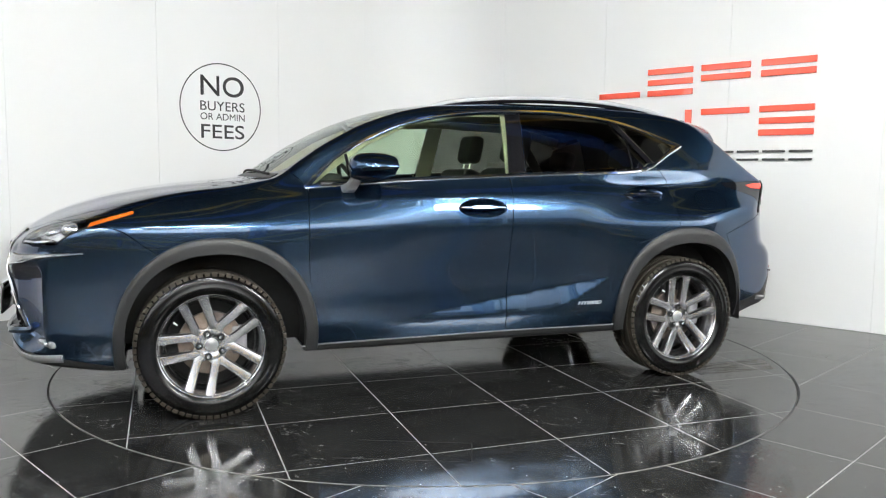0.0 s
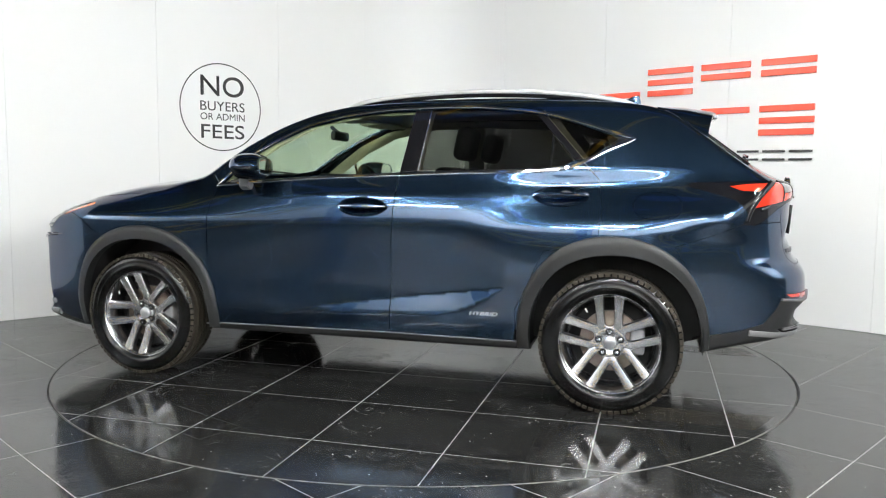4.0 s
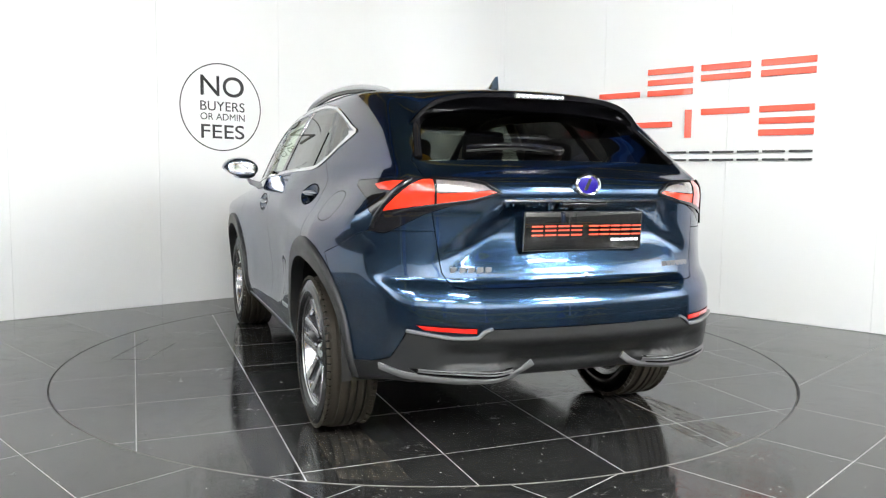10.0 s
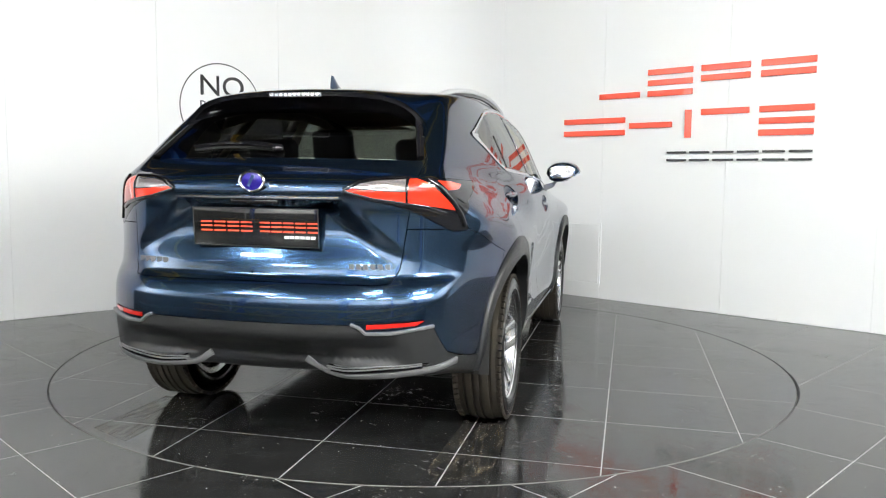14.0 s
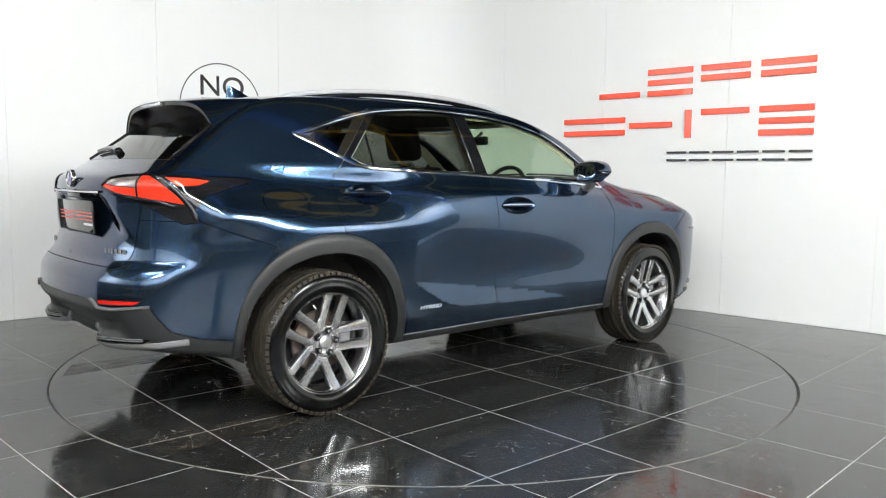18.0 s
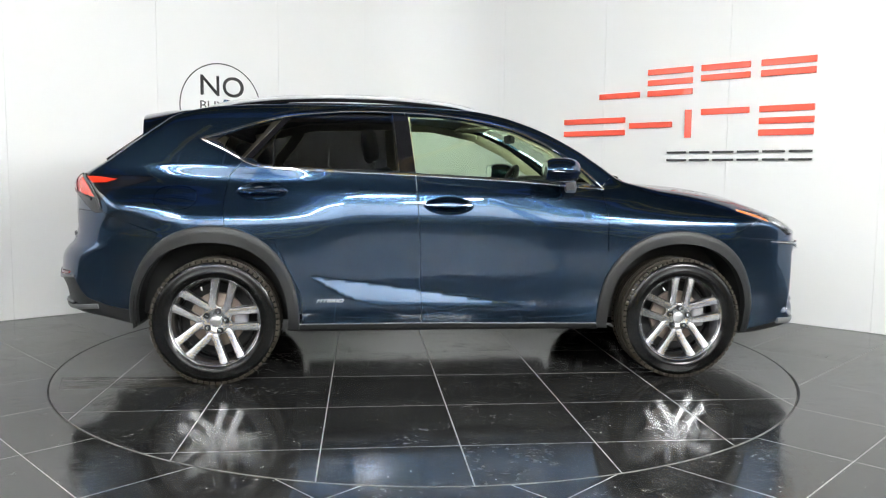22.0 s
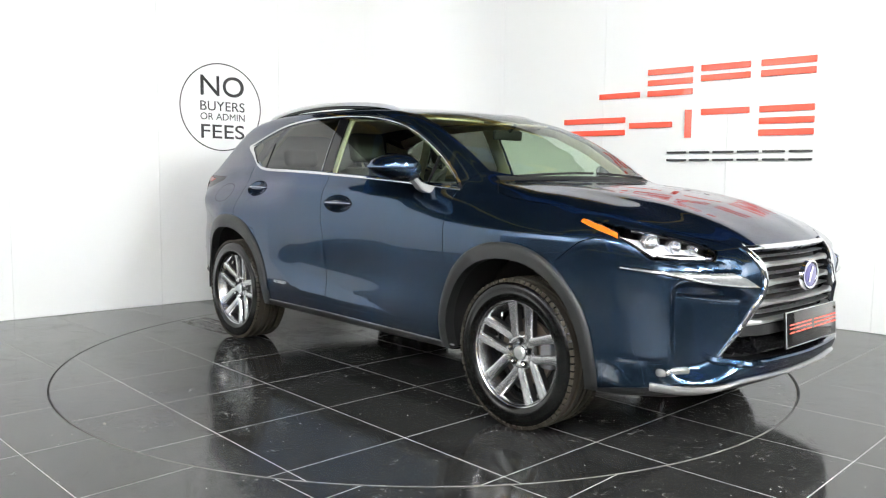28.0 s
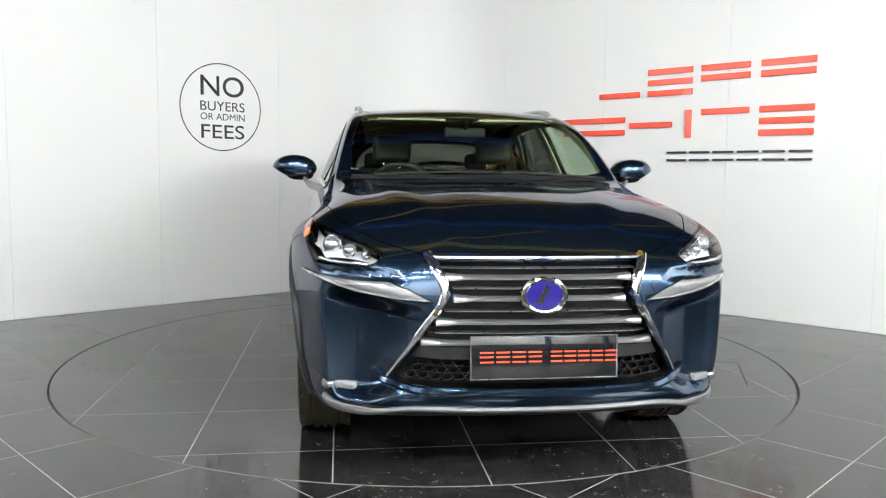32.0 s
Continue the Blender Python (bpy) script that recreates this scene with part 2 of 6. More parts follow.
M_STEELBLUE = mat("blue_painted_steel", (0.02, 0.09, 0.35), 0.45, noise_scale=8, noise_amt=0.15)
M_TUBE = mat("led_tube", (1.0, 0.98, 0.95), 0.4, emit=9.0)
M_FIXTURE = mat("white_fixture", (0.6, 0.6, 0.6), 0.5)


# ---------------------------------------------------------------- mesh helpers
def mesh_of(bm, name, smooth=True, angle=35):
    me = bpy.data.meshes.new(name)
    bmesh.ops.recalc_face_normals(bm, faces=bm.faces)
    bm.to_mesh(me)
    bm.free()
    if smooth:
        me.polygons.foreach_set("use_smooth", [True] * len(me.polygons))
        me.set_sharp_from_angle(angle=radians(angle))
    return me


def part(name, bm, material, parent=None, label="", smooth=True, angle=35):
    me = mesh_of(bm, name, smooth, angle) if isinstance(bm, bmesh.types.BMesh) else bm
    if not me.materials:
        me.materials.append(material)
    ob = new(name, me)
    if parent:
        ob.parent = parent
    if label:
        ob["label"] = label
    return ob


def box(bm, x0, x1, y0, y1, z0, z1, m=None):
    r = bmesh.ops.create_cube(bm, size=1)
    for v in r["verts"]:
        v.co = Vector(((x0 + x1) / 2 + v.co.x * (x1 - x0), (y0 + y1) / 2 + v.co.y * (y1 - y0), (z0 + z1) / 2 + v.co.z * (z1 - z0)))
        if m:
            v.co = m @ v.co
    return r["verts"]


def rbox(x0, x1, y0, y1, z0, z1, r=0.01, seg=2, m=None):
    bm = bmesh.new()
    box(bm, x0, x1, y0, y1, z0, z1)
    bmesh.ops.bevel(bm, geom=bm.edges[:], offset=r, segments=seg, affect="EDGES", profile=0.5)
    if m:
        bmesh.ops.transform(bm, matrix=m, verts=bm.verts)
    return bm


def loft(bm, rings, close=True, caps=True):
    """Skin a list of rings of points."""
    vs = [[bm.verts.new(p) for p in ring] for ring in rings]
    n = len(vs[0])
    for a, b in zip(vs, vs[1:]):
        for i in range(n if close else n - 1):
            bm.faces.new((a[i], a[(i + 1) % n], b[(i + 1) % n], b[i]))
    if caps and close:
        bm.faces.new(vs[0][::-1])
        bm.faces.new(vs[-1])
    return vs


def lathe(bm, profile, seg=64, axis="y", close=False):
    """Turn (radius, along) pairs round the axis."""
    rings = []
    for r, a in profile:
        ring = []
        for i in range(seg):
            t = 2 * math.pi * i / seg
            c, s = r * math.cos(t), r * math.sin(t)
            ring.append((c, a, s) if axis == "y" else (c, s, a))
        rings.append(ring)
    if close:
        rings.append(rings[0])
    loft(bm, rings, True, False)
    return bm


def tube(bm, path, radius, seg=8, flat=1.0):
    """A round bar along a list of points."""
    pts = [Vector(p) for p in path]
    rings = []
    for i, p in enumerate(pts):
        d = (pts[min(i + 1, len(pts) - 1)] - pts[max(i - 1, 0)]).normalized()
        up = Vector((0, 0, 1)) if abs(d.z) < 0.9 else Vector((1, 0, 0))
        a = d.cross(up).normalized()
        b = a.cross(d).normalized()
        rings.append([p + radius * (math.cos(t) * a + flat * math.sin(t) * b) for t in (2 * math.pi * k / seg for k in range(seg))])
    loft(bm, rings)
    return bm


def curve1(points, smooth=0.0, n=2000):
    """A smooth function through (u, v) points, rounded over the length smooth."""
    p = sorted(points)
    u, v = np.array([a for a, _ in p], float), np.array([b for _, b in p], float)
    d = np.diff(v) / np.diff(u)
    m = np.zeros(len(u))
    m[0], m[-1] = d[0], d[-1]
    for i in range(1, len(u) - 1):
        m[i] = 0 if d[i - 1] * d[i] <= 0 else 2 * d[i - 1] * d[i] / (d[i - 1] + d[i])
    g = np.linspace(u[0], u[-1], n)
    k = np.clip(np.searchsorted(u, g) - 1, 0, len(u) - 2)
    h = u[k + 1] - u[k]
    s = (g - u[k]) / h
    w = (2 * s**3 - 3 * s**2 + 1) * v[k] + (s**3 - 2 * s**2 + s) * h * m[k] + (3 * s**2 - 2 * s**3) * v[k + 1] + (s**3 - s**2) * h * m[k + 1]
    if smooth:
        c = max(int(smooth / (g[1] - g[0])), 1)
        ker = np.hanning(2 * c + 3)
        ker /= ker.sum()
        pad = np.concatenate([w[0] + (w[1] - w[0]) * np.arange(-c - 1, 0), w, w[-1] + (w[-1] - w[-2]) * np.arange(1, c + 2)])
        w = np.convolve(pad, ker, "valid")
    return lambda q: np.interp(q, g, w)


def step(a, b, x):
    t = np.clip((x - a) / (b - a), 0, 1)
    return t * t * (3 - 2 * t)


# ---------------------------------------------------------------- the place
def prism(bm, poly, z0, z1):
    lo = [bm.verts.new((x, y, z0)) for x, y in poly]
    hi = [bm.verts.new((x, y, z1)) for x, y in poly]
    n = len(poly)
    bm.faces.new(hi)
    bm.faces.new(lo[::-1])
    for i in range(n):
        bm.faces.new((lo[i], lo[(i + 1) % n], hi[(i + 1) % n], hi[i]))


def clip_circle(poly, R, inside):
    """What of a polygon lies inside (or outside) the circle of radius R round the origin."""
    ok = lambda p: (p[0] ** 2 + p[1] ** 2 <= R * R) == inside
    out, n = [], len(poly)
    for i in range(n):
        a, b = Vector(poly[i]), Vector(poly[(i + 1) % n])
        if ok(a):
            out.append((tuple(a), False))
        d = b - a
        A, B, C = d.dot(d), 2 * a.dot(d), a.dot(a) - R * R
        q = B * B - 4 * A * C
        if q > 0:
            for s in sorted(((-B - q**0.5) / (2 * A), (-B + q**0.5) / (2 * A))):
                if 1e-9 < s < 1 - 1e-9:
                    out.append((tuple(a + s * d), True))
    res, m = [], len(out)
    for i in range(m):
        p, on = out[i]
        res.append(p)
        q, on2 = out[(i + 1) % m]
        if on and on2:
            t0, t1 = math.atan2(p[1], p[0]), math.atan2(q[1], q[0])
            dt = (t1 - t0 + math.pi) % (2 * math.pi) - math.pi
            # only where the polygon's border leaves the kept side here
            k = int(abs(dt) * R / 0.04)
            tm = t0 + dt / 2
            e = Vector((R * math.cos(tm), R * math.sin(tm)))
            inner = inside_poly(e.x, e.y, poly)
            if inner:
                for j in range(1, k + 1):
                    t = t0 + dt * j / (k + 1)
                    res.append((R * math.cos(t), R * math.sin(t)))
    return res


def inside_poly(x, y, poly):
    c = False
    for (x0, y0), (x1, y1) in zip(poly, list(poly[1:]) + [poly[0]]):
        if (y0 > y) != (y1 > y) and x < (x1 - x0) * (y - y0) / (y1 - y0) + x0:
            c = not c
    return c


CORNER = (0.04, 3.86)
CURVE = 0.95
WALL_TOP = 3.08
CRACK = [((0.47, 1.94), (0.385, 1.735)), ((0.385, 1.735), (0.85, 1.535)), ((0.47, 1.94), (1.00, 1.715))]
LEFT_DIR, RIGHT_DIR = radians(180 + 40.5), radians(-42.7)


def wall_run(name, ang, length, height, thick, seams, label):
    """A panelled wall out of the corner: one white board after another with hairline joints."""
    bm = bmesh.new()
    box(bm, CURVE, length, 0, thick, 0, height)
    w = part(name, bm, M_WALL, None, smooth=False)
    side = 1 if math.cos(ang) > 0 else -1
    w.matrix_world = Matrix.Translation((*CORNER, 0)) @ Matrix.Rotation(ang, 4, "Z") @ Matrix.Diagonal((1, side, 1, 1))
    if side < 0:
        w.data.flip_normals()
    tagged(w, label, "wall", kind="structure")
    edges = [CURVE, *[q for q in seams if q > CURVE + 0.05], length]
    for a, b in zip(edges, edges[1:]):
        p = bmesh.new()
        box(p, a + 0.0012, b - 0.0012, -0.006, -0.0005, 0.003, height - 0.003)
        part("panel", p, M_WALL, w, smooth=False)
    return w


def build_place():
    # hall shell
    bm = bmesh.new()
    box(bm, -11, 11, -12, 9, -0.2, -0.05)
    tagged(part("hall_floor_slab", bm, M_SLAB, smooth=False), "dark concrete slab under the tiled floor", "floor", kind="structure")
    for nm, b in (("wall_west", (-11.2, -11, -12, 9)), ("wall_east", (11, 11.2, -12, 9)), ("wall_south", (-11, 11, -12.2, -12)), ("wall_north", (-11, 11, 9, 9.2))):
        bm = bmesh.new()
        box(bm, *b, -0.2, 6.0)
        wall = tagged(part(nm, bm, M_HALL, smooth=False), "plain grey hall wall, with an added dark foot for reflections", "wall", kind="structure")
        # added dark band, out of view, darkens what the lower doors mirror
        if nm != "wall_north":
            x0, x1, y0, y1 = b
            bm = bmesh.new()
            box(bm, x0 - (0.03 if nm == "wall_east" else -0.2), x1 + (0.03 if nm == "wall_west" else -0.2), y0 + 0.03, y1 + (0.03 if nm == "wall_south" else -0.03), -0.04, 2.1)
            part("added_dado", bm, M_DADO, wall, "added dark band that keeps the door reflections dark", smooth=False)
    bm = bmesh.new()
    box(bm, -11, 11, -12, 9, 6.0, 6.2)
    tagged(part("ceiling", bm, M_CEIL, smooth=False), "dark corrugated hall roof", "ceiling", kind="structure")
    wall_run("wall_left", LEFT_DIR, 8.0, WALL_TOP, 0.12, [0.79, 1.975, 3.159, 4.343, 5.53, 6.71], "glossy white panelled studio wall with a round notice")
    wall_run("wall_right", RIGHT_DIR, 8.0, WALL_TOP, 0.12, [1.02, 2.212, 3.405, 4.59, 5.78, 6.97], "glossy white panelled studio wall with raised letters")

    # the wall bends round the corner
    ul, ur = (Vector((math.cos(a), math.sin(a))) for a in (LEFT_DIR, RIGHT_DIR))
    half = ul.angle(ur) / 2
    rad = CURVE * math.tan(half)
    mid = Vector(CORNER) + (ul + ur).normalized() * (CURVE / math.cos(half))
    p0, p1 = Vector(CORNER) + ul * CURVE - mid, Vector(CORNER) + ur * CURVE - mid
    t0, t1 = math.atan2(p0.y, p0.x), math.atan2(p1.y, p1.x)
    bm = bmesh.new()
    rings = []
    for i in range(33):
        t = t0 + ((t1 - t0 + math.pi) % (2 * math.pi) - math.pi) * i / 32
        c, s2 = math.cos(t), math.sin(t)
        a, b = rad - 0.006, rad + 0.12
        rings.append([(mid.x + a * c, mid.y + a * s2, 0.003), (mid.x + a * c, mid.y + a * s2, WALL_TOP), (mid.x + b * c, mid.y + b * s2, WALL_TOP), (mid.x + b * c, mid.y + b * s2, 0.0)])
    loft(bm, rings)
    tagged(part("wall_corner", bm, M_WALL), "glossy white wall bending round the corner", "wall", kind="structure")

    # floor tiles set at 45 degrees round the turntable
    bm = bmesh.new()
    R = DISC_R + 0.009
    ring_pts = 128
    inner = [(R * math.cos(2 * math.pi * i / ring_pts), R * math.sin(2 * math.pi * i / ring_pts)) for i in range(ring_pts)]
    outer = []
    for i in range(ring_pts):
        c, s = math.cos(2 * math.pi * i / ring_pts), math.sin(2 * math.pi * i / ring_pts)
        k = min(11 / max(abs(c), 1e-6), (9 if s > 0 else 12) / max(abs(s), 1e-6))
        outer.append((k * c, k * s))
    loft(bm, [[(x, y, -0.045) for x, y in inner], [(x, y, -0.0004) for x, y in inner], [(x, y, -0.0004) for x, y in outer]][1:], True, False)
    floor = tagged(part("floor", bm, M_GROUT, smooth=False), "polished dark grey tile floor with pale grout", "floor", kind="structure")
    bm = bmesh.new()
    loft(bm, [[(x, y, -0.045) for x, y in inner], [(x, y, -0.0005) for x, y in inner]], True, False)
    part("pit_edge", bm, M_GAP, floor, "dark edge round the turntable", smooth=False)
    bm = bmesh.new()
    arc = [radians(-13 - 19 * i / 24) for i in range(25)]
    wide = [0.001 + 0.008 * math.sin(math.pi * min(1.0, 0.08 + i / 26)) for i in range(25)]
    loft(bm, [[((R - 0.004) * math.cos(t), (R - 0.004) * math.sin(t), 0.0012), ((R - 0.002 + w) * math.cos(t), (R - 0.002 + w) * math.sin(t), 0.0024), ((R + w) * math.cos(t), (R + w) * math.sin(t), 0.0)] for t, w in zip(arc, wide)], False, False)
    part("rubber_strip", bm, M_GAP, floor, "black rubber strip lifting out of the joint", smooth=False)
    T, G = 0.61, 0.0028
    rest = bmesh.new()
    for i in range(-16, 34):
        for j in range(-24, 26):
            a0, b0 = -0.71 + T * i - 8 * T, 0.21 + T * j
            sq = [(a0 + G, b0 + G), (a0 + T - G, b0 + G), (a0 + T - G, b0 + T - G), (a0 + G, b0 + T - G)]
            poly = []
            for a, b in sq:
                # a runs along (1,1), b along (1,-1)
                c, s = math.cos(radians(44.3)), math.sin(radians(44.3))
                poly.append((a * c + b * s, a * s - b * c))
            poly = poly[::-1]
            cx, cy = sum(p[0] for p in poly) / 4, sum(p[1] for p in poly) / 4
            if not (-10.55 < cx < 10.55 and -11.55 < cy < 8.55):
                continue
            if not (-6.0 < cx < 6.0 and -4.4 < cy < 4.2):
                prism(rest, poly, -0.012, 0.0)
                continue
            d = math.hypot(cx, cy)
            if d < R - 0.45:
                continue
            if d < R + 0.45:
                poly = clip_circle(poly, R, False)
                if len(poly) < 3:
                    continue
            p = bmesh.new()
            prism(p, [(x - cx, y - cy) for x, y in poly], -0.012, 0.0)
            ob = part("tile", p, M_TILE, floor, smooth=False)
            ob.location = (cx, cy, 0)
    tagged(part("tile_field", rest, M_TILE, floor, "dark tiles of the outer hall floor", smooth=False), kind="stuff")


def build_crack(disc):
    """A dark crack with one bend across the edge tiles."""
    for a, b in CRACK:
        d = (Vector(b) - Vector(a)).normalized()
        n = Vector((-d.y, d.x)) * 0.0028
        bm = bmesh.new()
        k = [Vector(a) + (Vector(b) - Vector(a)) * i / 8 for i in range(9)]
        w = [0.35 + 0.65 * math.sin(math.pi * (i + 0.6) / 9.2) + 0.2 * (i % 2) for i in range(9)]
        bm.faces.new([bm.verts.new((*(p - n * q), 0.0009)) for p, q in zip(k, w)] + [bm.verts.new((*(p + n * q), 0.0009)) for p, q in zip(k[::-1], w[::-1])])
        part("crack", bm, M_GAP, disc, "dark crack in the tiles", smooth=False)


def build_turntable():
    bm = bmesh.new()
    lathe(bm, [(0.001, -0.04), (DISC_R - 0.004, -0.04), (DISC_R - 0.004, -0.0004), (0.001, -0.0004)], 160, "z", False)
    disc = tagged(part("turntable", bm, M_GROUT, smooth=False), "round turntable paved with polished dark tiles", "turntable")
    bm = bmesh.new()
    lathe(bm, [(DISC_R - 0.005, -0.04), (DISC_R, -0.036), (DISC_R, -0.002), (DISC_R - 0.002, -0.0005), (DISC_R - 0.005, -0.0005)], 160, "z", False)
    # the rim's pale colour stands for light caught on its side
    part("turntable_rim", bm, M_EDGE, disc, "tile edge coloured pale for the light it catches", smooth=False)
    build_crack(disc)
    T, G = 0.6, 0.0028
    for i in range(-4, 4):
        for j in range(-4, 4):
            x0, y0 = i * T, j * T
            poly = [(x0 + G, y0 + G), (x0 + T - G, y0 + G), (x0 + T - G, y0 + T - G), (x0 + G, y0 + T - G)]
            far = max(math.hypot(*p) for p in poly)
            if far > DISC_R - 0.004:
                poly = clip_circle(poly, DISC_R - 0.003, True)
                if len(poly) < 3:
                    continue
            cx, cy = sum(p[0] for p in poly) / len(poly), sum(p[1] for p in poly) / len(poly)
            p = bmesh.new()
            prism(p, [(x - cx, y - cy) for x, y in poly], -0.012, 0.0)
            ob = part("tile", p, M_TILE, disc, smooth=False)
            ob.location = (cx, cy, 0)
    for y0 in (-0.80 + CAR_Y, 0.80 + CAR_Y):
        bm = bmesh.new()
        pts = []
        for k in range(13):
            y = y0 - 0.13 + 0.26 * k / 12
            pts.append((-min(2.17, math.sqrt(2.19**2 - y * y)), y))
        vs = [bm.verts.new((x, y, 0.0008)) for x, y in pts + [(-1.46 + CAR_X, y0 + 0.11), (-1.46 + CAR_X, y0 - 0.11)]]
        bm.faces.new(vs)
        part("tyre_dust", bm, M_DUST, disc, "brown tyre dust on the tiles", smooth=False)
    return disc
# ---------------------------------------------------------------- the car's form
# x forward from the middle of the wheelbase, y to the car's left, z up from the floor
TOP = curve1([(2.34, 0.60), (2.30, 0.74), (2.25, 0.835), (2.17, 0.905), (2.07, 0.962), (1.92, 1.020), (1.77, 1.063), (1.48, 1.112), (1.22, 1.138), (1.12, 1.150),
              (0.95, 1.250), (0.826, 1.332), (0.552, 1.470), (0.306, 1.548), (0.10, 1.580), (-0.30, 1.605), (-0.70, 1.608), (-1.10, 1.597), (-1.40, 1.574), (-1.60, 1.532),
              (-1.72, 1.460), (-1.86, 1.362), (-2.00, 1.262), (-2.10, 1.200), (-2.17, 1.170), (-2.22, 1.145), (-2.27, 1.09), (-2.36, 0.9)], 0.035)
SECT = curve1([(0.10, 0.80), (0.26, 0.850), (0.34, 0.872), (0.45, 0.896), (0.60, 0.904), (0.75, 0.910), (0.90, 0.912), (0.98, 0.906), (1.04, 0.892), (1.10, 0.862), (1.15, 0.838),
               (1.20, 0.815), (1.30, 0.770), (1.40, 0.722), (1.50, 0.668), (1.58, 0.615), (1.75, 0.48)], 0.02)
NOSE = curve1([(0.10, 2.14), (0.22, 2.20), (0.30, 2.245), (0.38, 2.275), (0.50, 2.285), (0.65, 2.28), (0.80, 2.262), (0.90, 2.24), (1.0, 2.2), (1.2, 2.1)], 0.04)
TAIL = curve1([(0.10, -2.10), (0.24, -2.19), (0.34, -2.255), (0.45, -2.30), (0.58, -2.318), (0.68, -2.312), (0.735, -2.285), (0.78, -2.245), (0.90, -2.228), (1.02, -2.222),
               (1.10, -2.232), (1.145, -2.225), (1.22, -2.12), (1.30, -2.0), (1.6, -1.6)], 0.02)
FOOT = curve1([(-2.5, 0.40), (-2.2, 0.385), (-2.0, 0.365), (-1.76, 0.315), (-1.6, 0.288), (-1.0, 0.285), (1.0, 0.285), (1.55, 0.262), (1.75, 0.245), (2.0, 0.265), (2.2, 0.290), (2.5, 0.31)], 0.05)
CREASE_LO = curve1([(-0.90, 0.66), (-0.82, 0.612), (-0.50, 0.456), (-0.18, 0.436), (0.30, 0.412), (0.65, 0.396), (0.75, 0.39)], 0.03)


def side_y(x, z):
    w = SECT(z)
    hi = step(0.95, 1.2, z)
    w = w - hi * 0.128 * np.clip((-x - 0.85) / 1.1, 0, 2) ** 1.6
    w = w - step(0.9, 1.15, z) * 0.115 * np.clip((x - 0.15) / 0.95, 0, 1.6) ** 1.5
    # haunches over the wheels
    w = w + 0.016 * np.exp(-(((x + 1.35) / 0.5) ** 2) - ((z - 0.80) / 0.16) ** 2)
    w = w + 0.014 * np.exp(-(((x - 1.33) / 0.45) ** 2) - ((z - 0.80) / 0.18) ** 2)
    # the doors are drawn in between the wheels
    w = w - 0.014 * np.exp(-(((x - 0.1) / 0.75) ** 2) - ((z - 0.62) / 0.17) ** 2)
    # blade along the foot of the doors
    up = 0.397 + (0.647 - x) * 0.1467
    lo = CREASE_LO(x)
    mask = step(0.66, 0.35, x) * step(-0.90, -0.78, x)
    w = w - mask * 0.19 * np.maximum(up - lo, 0) * (1 - np.clip((up - z) / np.maximum(up - lo, 0.012), 0, 1)) * step(0.97, 0.56, z)
    w = w - 0.039 * step(-0.55, -1.1, x) * step(-1.9, -1.4, x) * step(0.90, 1.05, z) * step(1.22, 1.10, z)
    # shoulder line rising to the tail
    zs = 1.045 + 0.028 * (0.9 - x)
    w = w + 0.004 * np.exp(-(((z - zs) / 0.030) ** 2)) * step(1.5, 0.9, x)
    # corners drawn in at both ends
    w = w - 0.080 * np.clip((x - 1.62) / 0.33, 0, 2.2) ** 1.5 - 0.122 * (1 - 0.45 * step(0.85, 1.0, z)) * (1 - step(1.02, 1.18, z)) * np.clip((-x - 1.42) / 0.53, 0, 2.0) ** 1.5
    return w


def form(x, y, z, off=0.0):
    """Below zero inside the body."""
    y = np.abs(y)
    xe = x + np.where(x > -0.2, 0.20 * y * y * step(-0.2, 0.8, x), 0.0) - 0.10 * y * y * step(-0.9, -1.7, x)
    crown = 0.075 * step(0.9, 0.2, x) + 0.05 * step(0.9, 1.3, x)
    top = TOP(xe) - crown * y * y - 0.5 * np.clip(y - 0.62, 0, 1) ** 2 * step(1.0, 1.3, x)
    top = top + 0.007 * np.exp(-(((y - (0.30 + 0.22 * (2.2 - x))) / 0.08) ** 2)) * step(1.05, 1.3, x) * step(2.25, 2.0, x)
    g1 = y - side_y(x, z)
    g2 = z - top
    front = NOSE(z) - 0.20 * y * y - 0.85 * np.clip(y - 0.47, 0, 1) ** 2
    # hollow cheek beside the grille and the waist line under the lamps
    drl = 0.712 + 0.18 * (y - 0.39)
    chord = 2.022 + (0.815 - y) * 0.52 - 0.030 * np.sin(np.clip((0.815 - y) / 0.33, 0, 1) * math.pi)
    low = 0.322 + 0.050 * step(0.64, 0.48, y)
    front = front - np.maximum(front - chord, 0) * step(drl + 0.005, drl - 0.085, z) * step(low, low + 0.075, z) * step(0.815, 0.715, y)
    front = front - 0.018 * step(0.772, 0.802, z) * step(0.852, 0.818, z) * step(0.46, 0.54, y)
    g3 = x - front
    rear = TAIL(z) + 0.20 * y * y + 1.3 * np.clip(y - 0.44, 0, 1) ** 2
    # plate recess and the ledge under the lamps
    wide = 0.315 + (1.061 - z) * 1.2
    rear = rear + 0.040 * step(wide + 0.06, wide - 0.10, y) * step(0.79, 0.95, z) * step(1.068, 1.05, z)
    # the lower bumper tucks in under its upper band, most of all between the two slots
    rear = rear + 0.036 * step(0.565, 0.495, z) * step(0.420, 0.465, z) * step(0.64, 0.50, y) + 0.10 * step(0.54, 0.40, z) * step(0.42, 0.22, y)
    g4 = rear - x
    g5 = FOOT(x) - z
    k = 0.012
    gs = np.stack([g1, g2, g3, g4, g5]) / k
    mx = gs.max(axis=0)
    return k * (mx + np.log(np.exp(gs - mx).sum(axis=0))) - off


